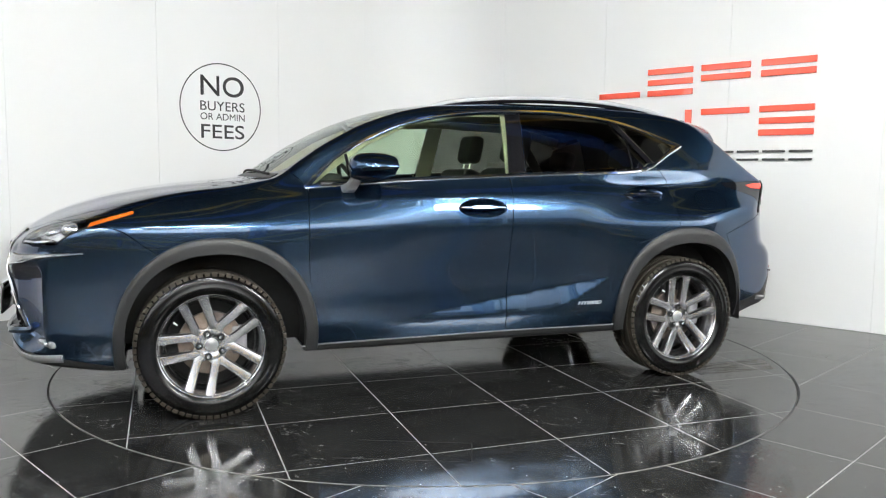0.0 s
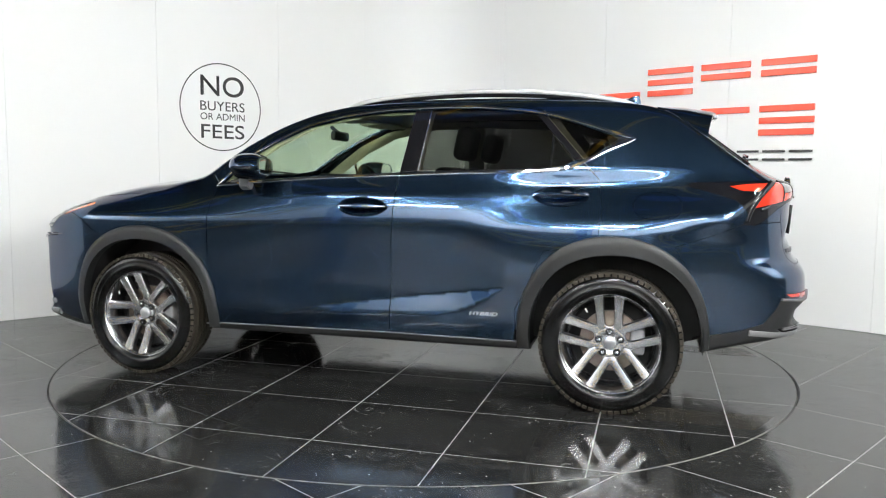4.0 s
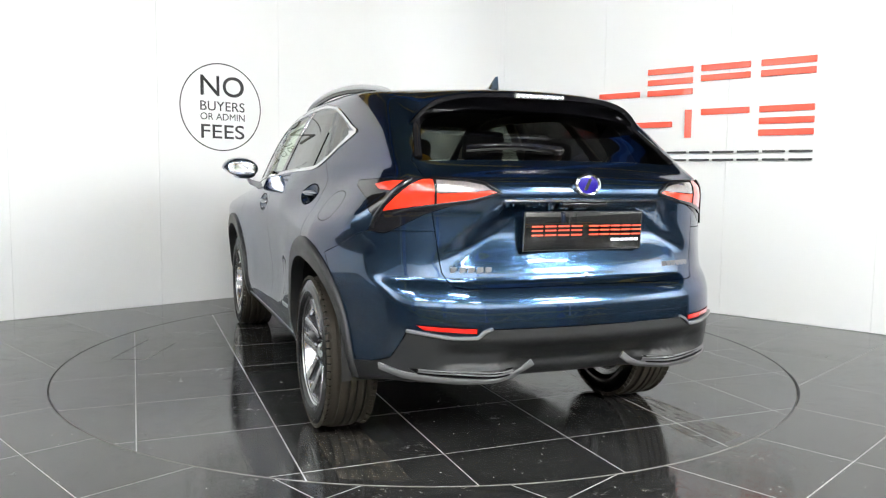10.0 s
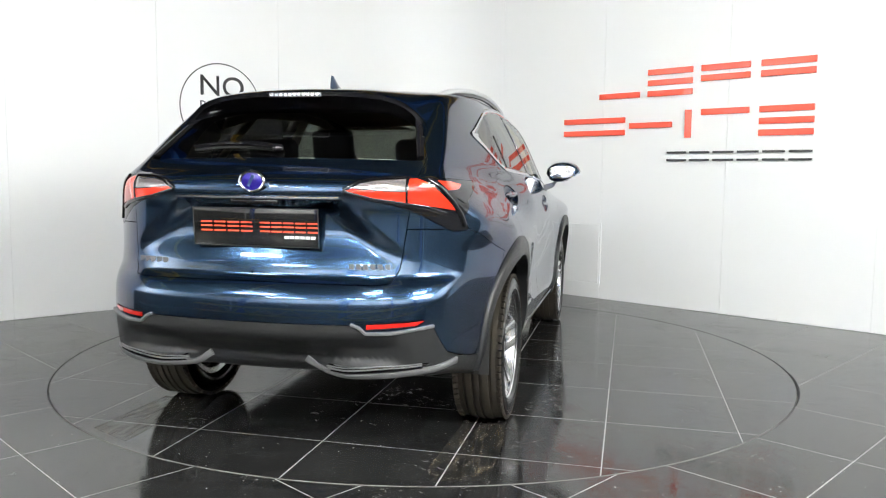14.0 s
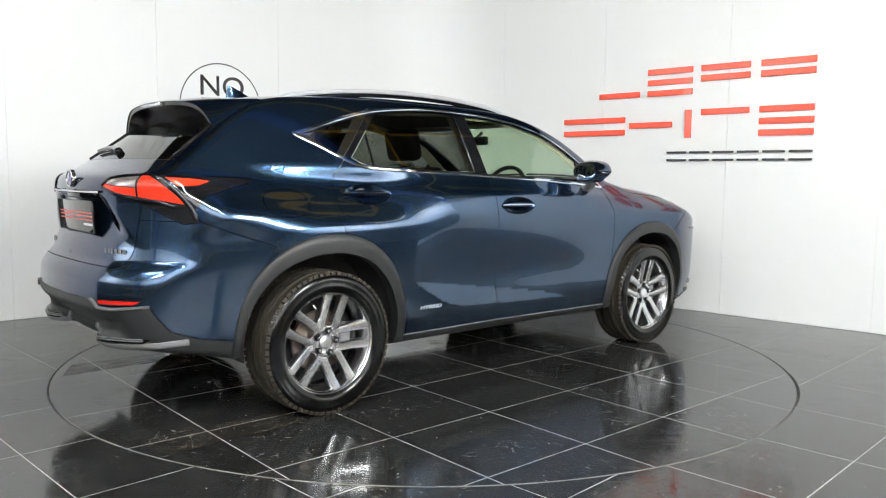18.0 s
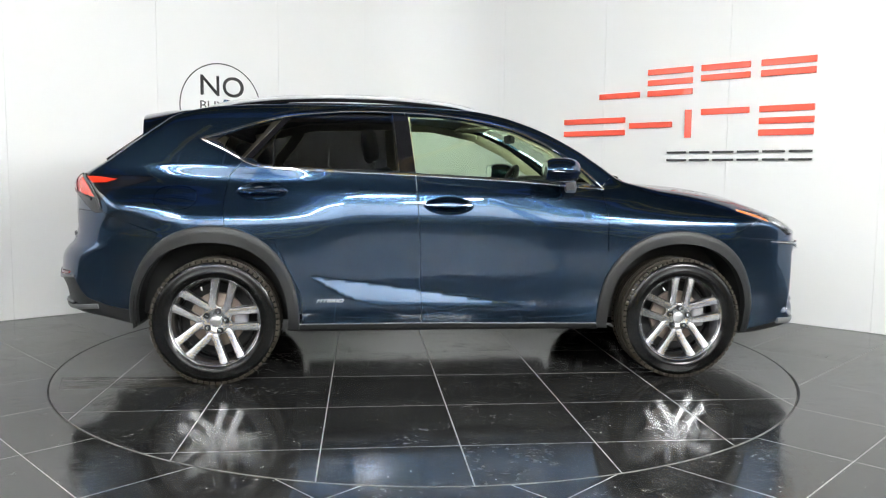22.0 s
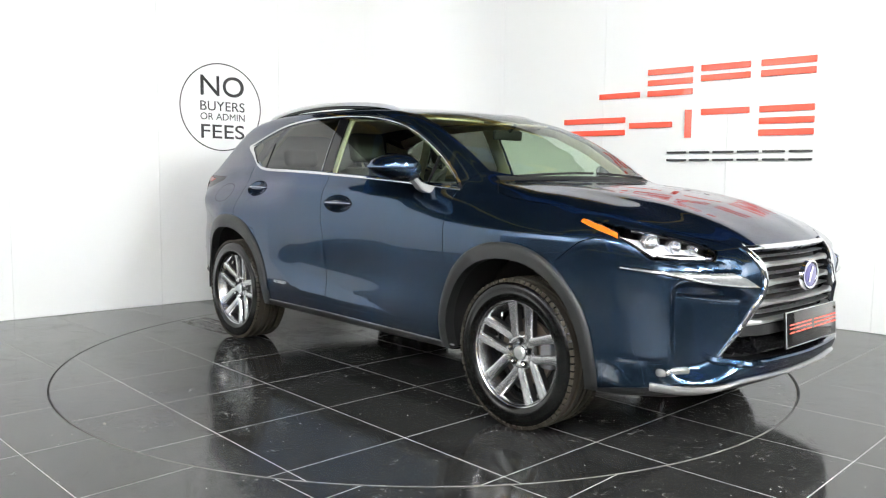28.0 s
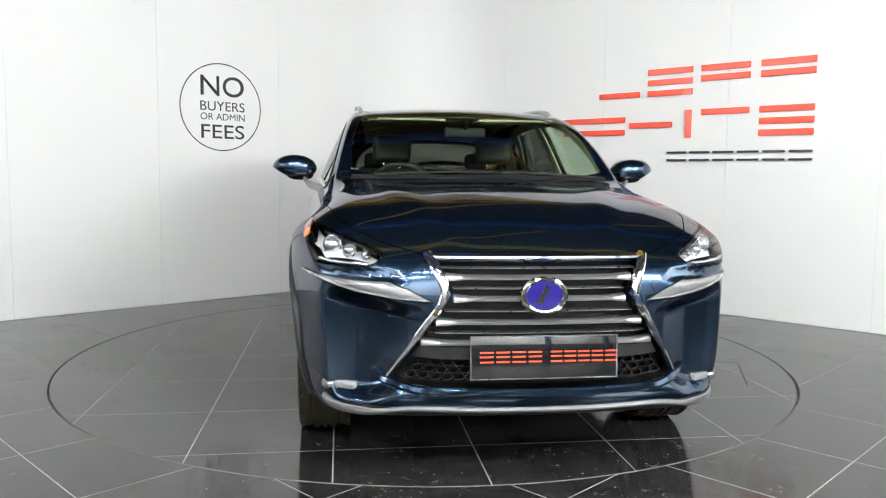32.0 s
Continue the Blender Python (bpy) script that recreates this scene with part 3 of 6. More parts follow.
def grad(p):
    e = 0.0015
    g = np.empty_like(p)
    for i in range(3):
        d = np.zeros(3)
        d[i] = e
        a, b = p + d, p - d
        g[:, i] = form(a[:, 0], a[:, 1], a[:, 2]) - form(b[:, 0], b[:, 1], b[:, 2])
    g[np.abs(p[:, 1]) < 0.002, 1] = 0
    return g / np.maximum(np.linalg.norm(g, axis=1, keepdims=True), 1e-9)


def cast(o, d, off=0.0, far=2.6):
    """How far from o along d the skin lies."""
    lo, hi = np.zeros(len(o)), np.full(len(o), far)
    for _ in range(34):
        m = (lo + hi) / 2
        p = o + d * m[:, None]
        inn = form(p[:, 0], p[:, 1], p[:, 2], off) < 0
        lo, hi = np.where(inn, m, lo), np.where(inn, hi, m)
    return o + d * lo[:, None]


def on_side(xz, off=0.0):
    """Points of the left flank at the given (x, z)."""
    a = np.array(xz, float)
    o = np.column_stack([a[:, 0], np.zeros(len(a)), a[:, 1]])
    p = cast(o, np.tile([0.0, 1.0, 0.0], (len(a), 1)))
    return p + grad(p) * off


def on_front(yz, off=0.0, sign=1):
    a = np.array(yz, float)
    o = np.column_stack([np.full(len(a), 0.6 * sign), a[:, 0], a[:, 1]])
    p = cast(o, np.tile([1.0 * sign, 0.0, 0.0], (len(a), 1)))
    return p + grad(p) * off


def on_top(xy, off=0.0, z0=0.6):
    a = np.array(xy, float)
    o = np.column_stack([a[:, 0], a[:, 1], np.full(len(a), z0)])
    p = cast(o, np.tile([0.0, 0.0, 1.0], (len(a), 1)))
    return p + grad(p) * off


def dense(pts, gap=0.02, closed=False):
    out = []
    seq = list(pts) + ([pts[0]] if closed else [])
    for a, b in zip(seq, seq[1:]):
        n = max(int(math.dist(a, b) / gap), 1)
        out += [tuple(a[i] + (b[i] - a[i]) * k / n for i in range(len(a))) for k in range(n)]
    if not closed:
        out.append(tuple(seq[-1]))
    return out


def rounded(pts, closed=False, times=2):
    """Corner-cutting: a smooth line through about the same course."""
    p = [tuple(map(float, q)) for q in pts]
    for _ in range(times):
        out = [] if closed else [p[0]]
        seq = p + [p[0]] if closed else p
        for a, b in zip(seq, seq[1:]):
            out += [tuple(0.75 * i + 0.25 * j for i, j in zip(a, b)), tuple(0.25 * i + 0.75 * j for i, j in zip(a, b))]
        if not closed:
            out.append(p[-1])
        p = out
    return p


class Skin:
    """The half body as a fine mesh out of which panels are cut."""

    def __init__(self, na=190, nc=80, nt=150):
        th = np.linspace(-math.pi / 2, math.pi / 2, nt)
        rows = []
        xs = np.linspace(1.40, -1.35, na)
        for x in xs:
            z0 = 0.62 + 0.16 * step(1.2, 0.2, x)
            o = np.tile([x, 0.0, z0], (nt, 1))
            d = np.column_stack([np.zeros(nt), np.cos(th), np.sin(th)])
            rows.append((x, o, d))
        front, rear = [], []
        for ph in np.linspace(0, math.pi / 2, nc)[1:]:
            ph = min(ph, math.pi / 2 - 0.004)
            d = np.column_stack([np.full(nt, math.sin(ph)), math.cos(ph) * np.cos(th), math.cos(ph) * np.sin(th)])
            front.append((0, np.tile([1.40, 0.0, 0.62], (nt, 1)), d))
            d2 = d.copy()
            d2[:, 0] *= -1
            rear.append((0, np.tile([-1.35, 0.0, 0.78], (nt, 1)), d2))
        allr = front[::-1] + rows + rear
        o = np.concatenate([r[1] for r in allr])
        d = np.concatenate([r[2] for r in allr])
        p = cast(o, d)
        p[:, 1] = np.maximum(p[:, 1], 0)
        p.reshape(len(allr), nt, 3)[:, [0, -1], 1] = 0
        self.bm = bmesh.new()
        vs = [self.bm.verts.new(q) for q in p]
        for i in range(len(allr) - 1):
            for j in range(nt - 1):
                a, b, c, e = vs[i * nt + j], vs[i * nt + j + 1], vs[(i + 1) * nt + j + 1], vs[(i + 1) * nt + j]
                try:
                    self.bm.faces.new((a, b, c, e))
                except ValueError:
                    pass

    AX = {"side": (0, 2), "front": (1, 2), "top": (0, 1)}

    def cut(self, regions, keep=None):
        """Cut along each polygon (view, points) and take out the faces that lie in all of them."""
        bm = self.bm
        for view, poly in regions:
            i, j = self.AX[view]
            k = 3 - i - j
            n = len(poly)
            lo = [min(q[a] for q in poly) - 0.03 for a in (0, 1)]
            hi = [max(q[a] for q in poly) + 0.03 for a in (0, 1)]
            for e in range(n):
                a, b = poly[e], poly[(e + 1) % n]
                ln = math.dist(a, b)
                if ln < 1e-6:
                    continue
                blo = [min(a[q], b[q]) - 0.012 for q in (0, 1)]
                bhi = [max(a[q], b[q]) + 0.012 for q in (0, 1)]
                if e == 0:
                    pool = [f for f in bm.faces if self.near(f, i, j, lo, hi) and (keep is None or keep(f.calc_center_median()))]
                else:
                    pool = [f for f in pool if f.is_valid] + fresh
                sub = [f for f in pool if self.near(f, i, j, blo, bhi)]
                fresh = []
                if not sub:
                    continue
                no = [0.0, 0.0, 0.0]
                no[i], no[j] = (b[1] - a[1]) / ln, -(b[0] - a[0]) / ln
                co = [0.0, 0.0, 0.0]
                co[i], co[j] = a
                geom = set(sub)
                for f in sub:
                    geom.update(f.verts)
                    geom.update(f.edges)
                r = bmesh.ops.bisect_plane(bm, geom=list(geom), plane_co=co, plane_no=no, dist=1e-6)
                seen = set(pool)
                fresh = [f for f in r["geom"] if isinstance(f, bmesh.types.BMFace) and f not in seen]
        out = []
        views = [(self.AX[v], p, [min(q[a] for q in p) for a in (0, 1)], [max(q[a] for q in p) for a in (0, 1)]) for v, p in regions]
        for f in bm.faces:
            c = f.calc_center_median()
            if keep is not None and not keep(c):
                continue
            if all(l[0] < c[i] < h[0] and l[1] < c[j] < h[1] and inside_poly(c[i], c[j], p) for (i, j), p, l, h in views):
                out.append(f)
        return out

    @staticmethod
    def near(f, i, j, lo, hi):
        u = [v.co[i] for v in f.verts]
        w = [v.co[j] for v in f.verts]
        return max(u) > lo[0] and min(u) < hi[0] and max(w) > lo[1] and min(w) < hi[1]

    def take(self, faces):
        """Coordinates and faces of the given faces, which leave the skin."""
        idx, co, fs = {}, [], []
        for f in faces:
            ring = []
            for v in f.verts:
                if v not in idx:
                    idx[v] = len(co)
                    co.append(tuple(v.co))
                ring.append(idx[v])
            fs.append(ring)
        bmesh.ops.delete(self.bm, geom=faces, context="FACES")
        return np.array(co), fs


def panel_mesh(name, co, fs, material, off=0.0, gap=0.0021, lip=0.014, both=False, mirror=False, dent=None):
    """A panel with a folded edge: its rim stands a hair back from its neighbours'."""
    nrm = grad(co)
    use = {}
    for f in fs:
        for a, b in zip(f, f[1:] + f[:1]):
            use[(min(a, b), max(a, b))] = use.get((min(a, b), max(a, b)), 0) + 1
    rim = [e for e in use if use[e] == 1 and not (abs(co[e[0], 1]) < 1e-5 and abs(co[e[1], 1]) < 1e-5)]
    mid = {}
    for f in fs:
        c = co[f].mean(axis=0)
        for a in f:
            mid.setdefault(a, []).append(c)
    push = {}
    for a, b in rim:
        t = co[b] - co[a]
        ln = np.linalg.norm(t)
        if ln < 1e-9:
            continue
        t /= ln
        for v in (a, b):
            s = np.cross(nrm[v], t)
            if np.dot(s, np.mean(mid[v], axis=0) - co[v]) < 0:
                s = -s
            push.setdefault(v, []).append(s)
    new_co = co + nrm * off
    if dent is not None:
        new_co = new_co - nrm * dent(co)[:, None]
    for v, s in push.items():
        m = np.mean(s, axis=0)
        m /= max(np.linalg.norm(m), 1e-6)
        if abs(co[v, 1]) < 1e-5:
            m[1] = 0
        new_co[v] = new_co[v] + m * gap
    verts, faces, norms = [tuple(q) for q in new_co], [list(f) for f in fs], [tuple(q) for q in nrm]
    if lip:
        low = {}
        hi = {}
        for v in push:
            m = np.mean(push[v], axis=0)
            m /= max(np.linalg.norm(m), 1e-6)
            hi[v] = len(verts)
            verts.append(tuple(new_co[v]))
            norms.append(tuple(-m))
            low[v] = len(verts)
            verts.append(tuple(new_co[v] - nrm[v] * lip + m * 0.002))
            norms.append(tuple(-m))
        for f in fs:
            for a, b in zip(f, f[1:] + f[:1]):
                if use[(min(a, b), max(a, b))] == 1 and a in hi and b in hi and not (abs(co[a, 1]) < 1e-5 and abs(co[b, 1]) < 1e-5):
                    faces.append([hi[b], hi[a], low[a], low[b]])
    if both:
        n, spot = len(co), {}
        old_v, old_n = list(verts), list(norms)
        for i, ((x, y, z), q) in enumerate(zip(old_v, old_n)):
            if i < n and abs(y) < 1e-6:
                spot[i] = i
            else:
                spot[i] = len(verts)
                verts.append((x, -y, z))
                norms.append((q[0], -q[1], q[2]))
        faces += [[spot[i] for i in f[::-1]] for f in faces]
    if mirror:
        verts = [(x, -y, z) for x, y, z in verts]
        norms = [(x, -y, z) for x, y, z in norms]
        faces = [f[::-1] for f in faces]
    # faces look outward
    vote, V, N = 0.0, np.array(verts), np.array(norms)
    for f in faces[: len(fs)]:
        q = V[f] - V[f[0]]
        vote += np.dot(np.cross(q[1:-1], q[2:]).sum(axis=0), N[f[0]])
    if vote < 0:
        faces = [q[::-1] for q in faces]
    me = bpy.data.meshes.new(name)
    me.from_pydata(verts, [], faces)
    me.materials.append(material)
    me.polygons.foreach_set("use_smooth", [True] * len(me.polygons))
    if dent is None:
        me.normals_split_custom_set_from_vertices(norms)
    return me


def panel(skin, name, regions, material, car, label="", keep=None, both=False, **kw):
    faces = skin.cut(regions, keep)
    if not faces:
        print("EMPTY PANEL", name)
        return []
    co, fs = skin.take(faces)
    obs = [part(name, panel_mesh(name, co, fs, material, both=both, **kw), material, car, label)]
    if not both:
        obs.append(part(name, panel_mesh(name, co, fs, material, mirror=True, **kw), material, car, label))
    return obs


def ribbon(pts, nrm, width, rise, wide=None):
    """A low half-round moulding along points of the skin. wide: its own width at each point."""
    bm = bmesh.new()
    P, N = [Vector(p) for p in pts], [Vector(n) for n in nrm]
    rings = []
    for i, (p, n) in enumerate(zip(P, N)):
        t = (P[min(i + 1, len(P) - 1)] - P[max(i - 1, 0)]).normalized()
        s = t.cross(n).normalized()
        w = (wide[i] if wide else width) / 2
        rings.append([p - s * w - n * 0.004, p - s * w + n * rise * 0.55, p - s * w * 0.55 + n * rise, p + s * w * 0.55 + n * rise, p + s * w + n * rise * 0.55, p + s * w - n * 0.004])
    loft(bm, rings)
    return bm


def both_sides(name, bm, material, car, label="", **kw):
    """A part of the left side and its mirror image."""
    a = part(name, bm, material, car, label, **kw)
    me = a.data.copy()
    co = np.empty(len(me.vertices) * 3)
    me.vertices.foreach_get("co", co)
    co[1::3] *= -1
    me.vertices.foreach_set("co", co)
    me.flip_normals()
    b = part(name, me, material, car, label)
    return a, b


def side_ribbon(name, xz, width, rise, material, car, label="", off=0.0, wide=None, gap=0.025):
    d = dense(xz, gap)
    p = on_side(d)
    n = grad(p)
    return both_sides(name, ribbon(p + n * off, n, width, rise, wide), material, car, label)


def arch(cx, cz, rx, rz, a0, a1, n=30, power=2.0):
    out = []
    for i in range(n + 1):
        t = radians(a0 + (a1 - a0) * i / n)
        c, s = math.cos(t), math.sin(t)
        out.append((cx + rx * math.copysign(abs(c) ** (2 / power), c), cz + rz * math.copysign(abs(s) ** (2 / power), s)))
    return out


FA = dict(inner=(1.30, 0.36, 0.415, 0.432), outer=(1.295, 0.36, 0.470, 0.508))
RA = dict(inner=(-1.345, 0.37, 0.415, 0.425), outer=(-1.335, 0.37, 0.465, 0.515))


def build_body(car):
    skin = Skin()
    for w in (FA, RA):
        cx, cz, rx, rz = w["inner"]
        poly = arch(cx, cz, rx, rz, 0, 180, 26, 2.2) + [(cx - rx - 0.005, 0.1), (cx + rx + 0.005, 0.1)]
        skin.take(skin.cut([("side", poly)], lambda c: c.y > 0.35 and c.z < 0.85))
    # ---- glass house
    belt_f = [(0.835, 1.120), (0.70, 1.130), (0.35, 1.157), (-0.085, 1.176), (-0.222, 1.182)]
    panel(skin, "front_door_window", [("side", [*belt_f, (-0.262, 1.512), (-0.11, 1.508), (0.126, 1.480), (0.35, 1.426), (0.55, 1.337), (0.70, 1.248)])], M_GLASS, car, "clear green-tinted side window", lambda c: c.y > 0.3, gap=0.0, lip=0)
    panel(skin, "b_pillar", [("side", [(-0.222, 1.182), (-0.318, 1.190), (-0.352, 1.518), (-0.262, 1.512)])], M_BLACK, car, "gloss black pillar cover", lambda c: c.y > 0.3)
    panel(skin, "rear_door_window", [("side", [(-0.318, 1.190), (-0.65, 1.198), (-0.99, 1.206), (-1.085, 1.224), (-1.13, 1.252), (-0.918, 1.488), (-0.80, 1.505), (-0.66, 1.515), (-0.50, 1.521), (-0.352, 1.518)])], M_TINT, car, "dark privacy glass", lambda c: c.y > 0.3, gap=0.0, lip=0)
    panel(skin, "window_divider", [("side", [(-1.13, 1.252), (-1.175, 1.256), (-0.972, 1.482), (-0.918, 1.488)])], M_BLACK, car, "gloss black window divider", lambda c: c.y > 0.3)
    panel(skin, "quarter_window", [("side", [(-1.175, 1.256), (-1.21, 1.272), (-1.335, 1.355), (-1.30, 1.378), (-1.14, 1.435), (-0.972, 1.482)])], M_TINT, car, "small dark quarter window", lambda c: c.y > 0.3, gap=0.0, lip=0)
    # ---- screens
    panel(skin, "windscreen", [("top", [(1.105, -0.1), (1.105, 0.0), (1.085, 0.25), (1.03, 0.48), (0.94, 0.66), (0.66, 0.648), (0.37, 0.60), (0.27, 0.565), (0.30, 0.30), (0.315, 0.0), (0.315, -0.1)])], M_GLASS, car, "clear laminated windscreen", lambda c: c.z > 1.0, both=True, gap=0.0, lip=0)
    panel(skin, "roof", [("top", [(0.315, -0.1), (0.315, 0), (0.30, 0.30), (0.27, 0.545), (0.0, 0.572), (-0.5, 0.575), (-1.0, 0.55), (-1.40, 0.51), (-1.55, 0.49), (-1.57, 0.0), (-1.57, -0.1)])], M_PAINT, car, keep=lambda c: c.z > 1.3, both=True)
    # ---- bonnet
    panel(skin, "bonnet", [("top", [(1.115, -0.1), (1.115, 0), (1.095, 0.25), (1.045, 0.48), (0.985, 0.64), (1.10, 0.765), (1.20, 0.782), (1.40, 0.782), (1.60, 0.768), (1.78, 0.735), (1.95, 0.665), (2.07, 0.555), (2.155, 0.43), (2.19, 0.33), (2.222, 0.0), (2.222, -0.1)])], M_PAINT, car, keep=lambda c: c.z > 0.84 and c.x > 0.9, both=True)
    # ---- nose
    spindle = [(-0.1, 0.868), (0.0, 0.868), (0.382, 0.862), (0.388, 0.853), (0.325, 0.745), (0.40, 0.635), (0.485, 0.505), (0.535, 0.435), (0.50, 0.416), (0.0, 0.408), (-0.1, 0.408)]
    skin.take(skin.cut([("front", spindle)], lambda c: c.x > 1.5))
    lamp_front = ("front", [(0.606, 0.834), (0.560, 0.870), (0.575, 0.889), (0.62, 0.911), (0.71, 0.941), (0.79, 0.964), (0.825, 0.990), (0.95, 1.0), (0.95, 0.87), (0.85, 0.84), (0.816, 0.838), (0.733, 0.834)])
    panel(skin, "turn_signal", [lamp_front, ("side", [(1.66, 0.978), (1.75, 0.950), (1.82, 0.930), (1.856, 0.915), (1.842, 0.938), (1.77, 0.963), (1.66, 0.992)])], M_AMBER, car, "amber turn signal", lambda c: c.x > 1.4 and c.y > 0.3, gap=0.001, lip=0.004)
    faces = skin.cut([lamp_front, ("side", [(2.25, 0.70), (2.25, 0.98), (1.95, 1.0), (1.66, 0.995), (1.66, 0.978), (1.75, 0.950), (1.87, 0.915), (1.93, 0.884), (1.99, 0.838), (2.0, 0.78)])], lambda c: c.x > 1.4 and c.y > 0.3)
    co, fs = skin.take(faces)
    for mir in (False, True):
        lens = part("headlamp", panel_mesh("headlamp", co, fs, M_LENS, mirror=mir, gap=0.001, lip=0), M_LENS, car, "clear headlamp lens")
        part("lamp_bowl", panel_mesh("lamp_bowl", co, fs, M_BOWL, mirror=mir, off=-0.050, gap=0.006, lip=-0.046), M_BOWL, lens, "dark chromed lamp bowl")
    panel(skin, "running_light", [("front", [(0.39, 0.716), (0.50, 0.724), (0.66, 0.747), (0.78, 0.776), (0.90, 0.806), (0.90, 0.814), (0.78, 0.793), (0.66, 0.783), (0.545, 0.784), (0.47, 0.758), (0.40, 0.722)]), ("side", [(2.4, 0.5), (2.4, 0.9), (1.93, 0.9), (1.90, 0.5)])], M_DRL, car, "frosted white running light strip", lambda c: c.x > 1.7, off=0.004)
    panel(skin, "front_bumper_underside", [("side", [(2.5, 0.1), (2.5, 0.330), (2.1, 0.33), (1.90, 0.297), (1.74, 0.270), (1.72, 0.1)])], M_CLAD, car, "black plastic", lambda c: c.x > 1.5, both=True)
    panel(skin, "front_bumper", [("side", [(1.56, 0.1), (1.56, 0.79), (1.594, 0.816), (1.70, 0.895), (1.78, 0.925), (2.5, 0.98), (2.5, 0.1)])], M_PAINT, car, keep=lambda c: c.x > 1.4, both=True)
    panel(skin, "front_wing", [("side", [(0.838, 0.2), (0.845, 0.31), (0.873, 0.75), (0.870, 0.98), (0.857, 1.087), (0.862, 1.112), (0.95, 1.19), (1.2, 1.3), (2.2, 1.2), (2.2, 0.2)])], M_PAINT, car, keep=lambda c: c.x > 0.7 and c.y > 0.2)
    # ---- doors and sill
    skin.cut([("side", [(0.647, 0.397), (-0.10, 0.5066), (-0.818, 0.612), (-0.70, 0.553), (-0.50, 0.456), (-0.18, 0.436), (0.30, 0.412)])], lambda c: c.y > 0.5)
    panel(skin, "sill", [("side", [(0.93, 0.1), (0.93, 0.328), (-0.188, 0.336), (-0.95, 0.330), (-0.95, 0.1)])], M_CLAD, car, "dark plastic sill", lambda c: c.y > 0.3)
    for hx, hz, nm in ((-0.043, 0.999, "front"), (-1.073, 1.070, "rear")):
        cup = lambda co, hx=hx, hz=hz: 0.034 * np.clip(1 - ((co[:, 0] - hx) / 0.136) ** 2 - ((co[:, 2] - hz) / 0.052) ** 2, 0, 1) ** 0.7
        tip = [(hx + 0.14 * math.cos(t), hz + 0.051 * math.copysign(abs(math.sin(t)) ** 1.25, math.sin(t))) for t in np.linspace(0, 2 * math.pi, 29)[:-1]]
        panel(skin, "handle_recess", [("side", tip)], M_PAINT, car, "hollow behind the door handle", lambda c: c.y > 0.5, dent=cup, gap=0.0, lip=0)
    panel(skin, "front_door", [("side", [(0.845, 0.328), (0.873, 0.75), (0.870, 0.98), (0.857, 1.087), (0.862, 1.10), (0.835, 1.120), (0.70, 1.248), (0.55, 1.337), (0.35, 1.426), (0.36, 1.452), (0.0, 1.53), (-0.285, 1.545), (-0.225, 1.165), (-0.203, 0.79), (-0.19, 0.336)])], M_PAINT, car, keep=lambda c: c.y > 0.5)
    panel(skin, "rear_door", [("side", [(-0.19, 0.336), (-0.203, 0.79), (-0.225, 1.165), (-0.285, 1.545), (-0.6, 1.55), (-0.955, 1.51), (-1.176, 1.241), (-1.254, 1.155), (-1.277, 1.018), (-1.262, 0.86), (-1.0, 0.8), (-0.86, 0.5), (-0.86, 0.330)])], M_PAINT, car, keep=lambda c: c.y > 0.5)
    # ---- tail
    panel(skin, "rear_window", [("front", [(-0.1, 1.232), (0.0, 1.232), (0.45, 1.228), (0.605, 1.222), (0.62, 1.24), (0.56, 1.36), (0.51, 1.43), (0.48, 1.50), (-0.1, 1.52)])], M_TINTR, car, "dark rear window", lambda c: c.x < -1.57, both=True, gap=0.0, lip=0)
    panel(skin, "reversing_lamp", [("front", [(0.392, 1.112), (0.42, 1.131), (0.48, 1.142), (0.585, 1.149), (0.588, 1.099), (0.48, 1.104)])], M_REVERSE, car, "clear reversing lamp", lambda c: c.x < -1.9, off=0.002, gap=0.0015)
    panel(skin, "tail_lamp", [("side", [(-1.978, 1.030), (-2.088, 1.152), (-2.4, 1.156), (-2.4, 1.0), (-2.05, 1.0)]), ("front", [(0.366, 1.100), (0.392, 1.112), (0.48, 1.104), (0.588, 1.099), (0.594, 1.151), (0.9, 1.156), (0.9, 0.995), (0.66, 1.046), (0.58, 1.060), (0.47, 1.076)])], M_RED, car, "red tail lamp", lambda c: c.x < -1.85, off=0.002, gap=0.0015)
    panel(skin, "side_marker_lamp", [("side", [(-1.866, 1.130), (-1.95, 1.142), (-2.045, 1.146), (-2.005, 1.106), (-1.92, 1.110)])], M_RED, car, "red side marker lamp", lambda c: c.x < -1.8 and c.y > 0.4, off=0.002, gap=0.0015)
    panel(skin, "tail_lamp_housing", [("side", [(-1.665, 1.144), (-2.3, 1.165), (-2.3, 0.9), (-1.93, 0.950), (-1.955, 1.00), (-1.90, 1.062), (-1.80, 1.092), (-1.69, 1.122)]), ("front", [(0.352, 1.10), (0.40, 1.138), (0.48, 1.154), (0.60, 1.160), (0.9, 1.165), (0.9, 0.90), (0.74, 0.946), (0.62, 1.022), (0.54, 1.052), (0.44, 1.076)])], M_BLACK, car, "gloss black lamp surround", lambda c: c.x < -1.5, gap=0.001)
    panel(skin, "reflector", [("front", [(0.475, 0.584), (0.65, 0.591), (0.675, 0.611), (0.475, 0.606)])], M_REFLECTOR, car, "red bumper reflector", lambda c: c.x < -1.8, off=0.003)
    panel(skin, "diffuser_slot", [("front", [(0.30, 0.432), (0.33, 0.412), (0.66, 0.418), (0.69, 0.438)])], M_BLACK, car, "gloss black slot", lambda c: c.x < -1.8)
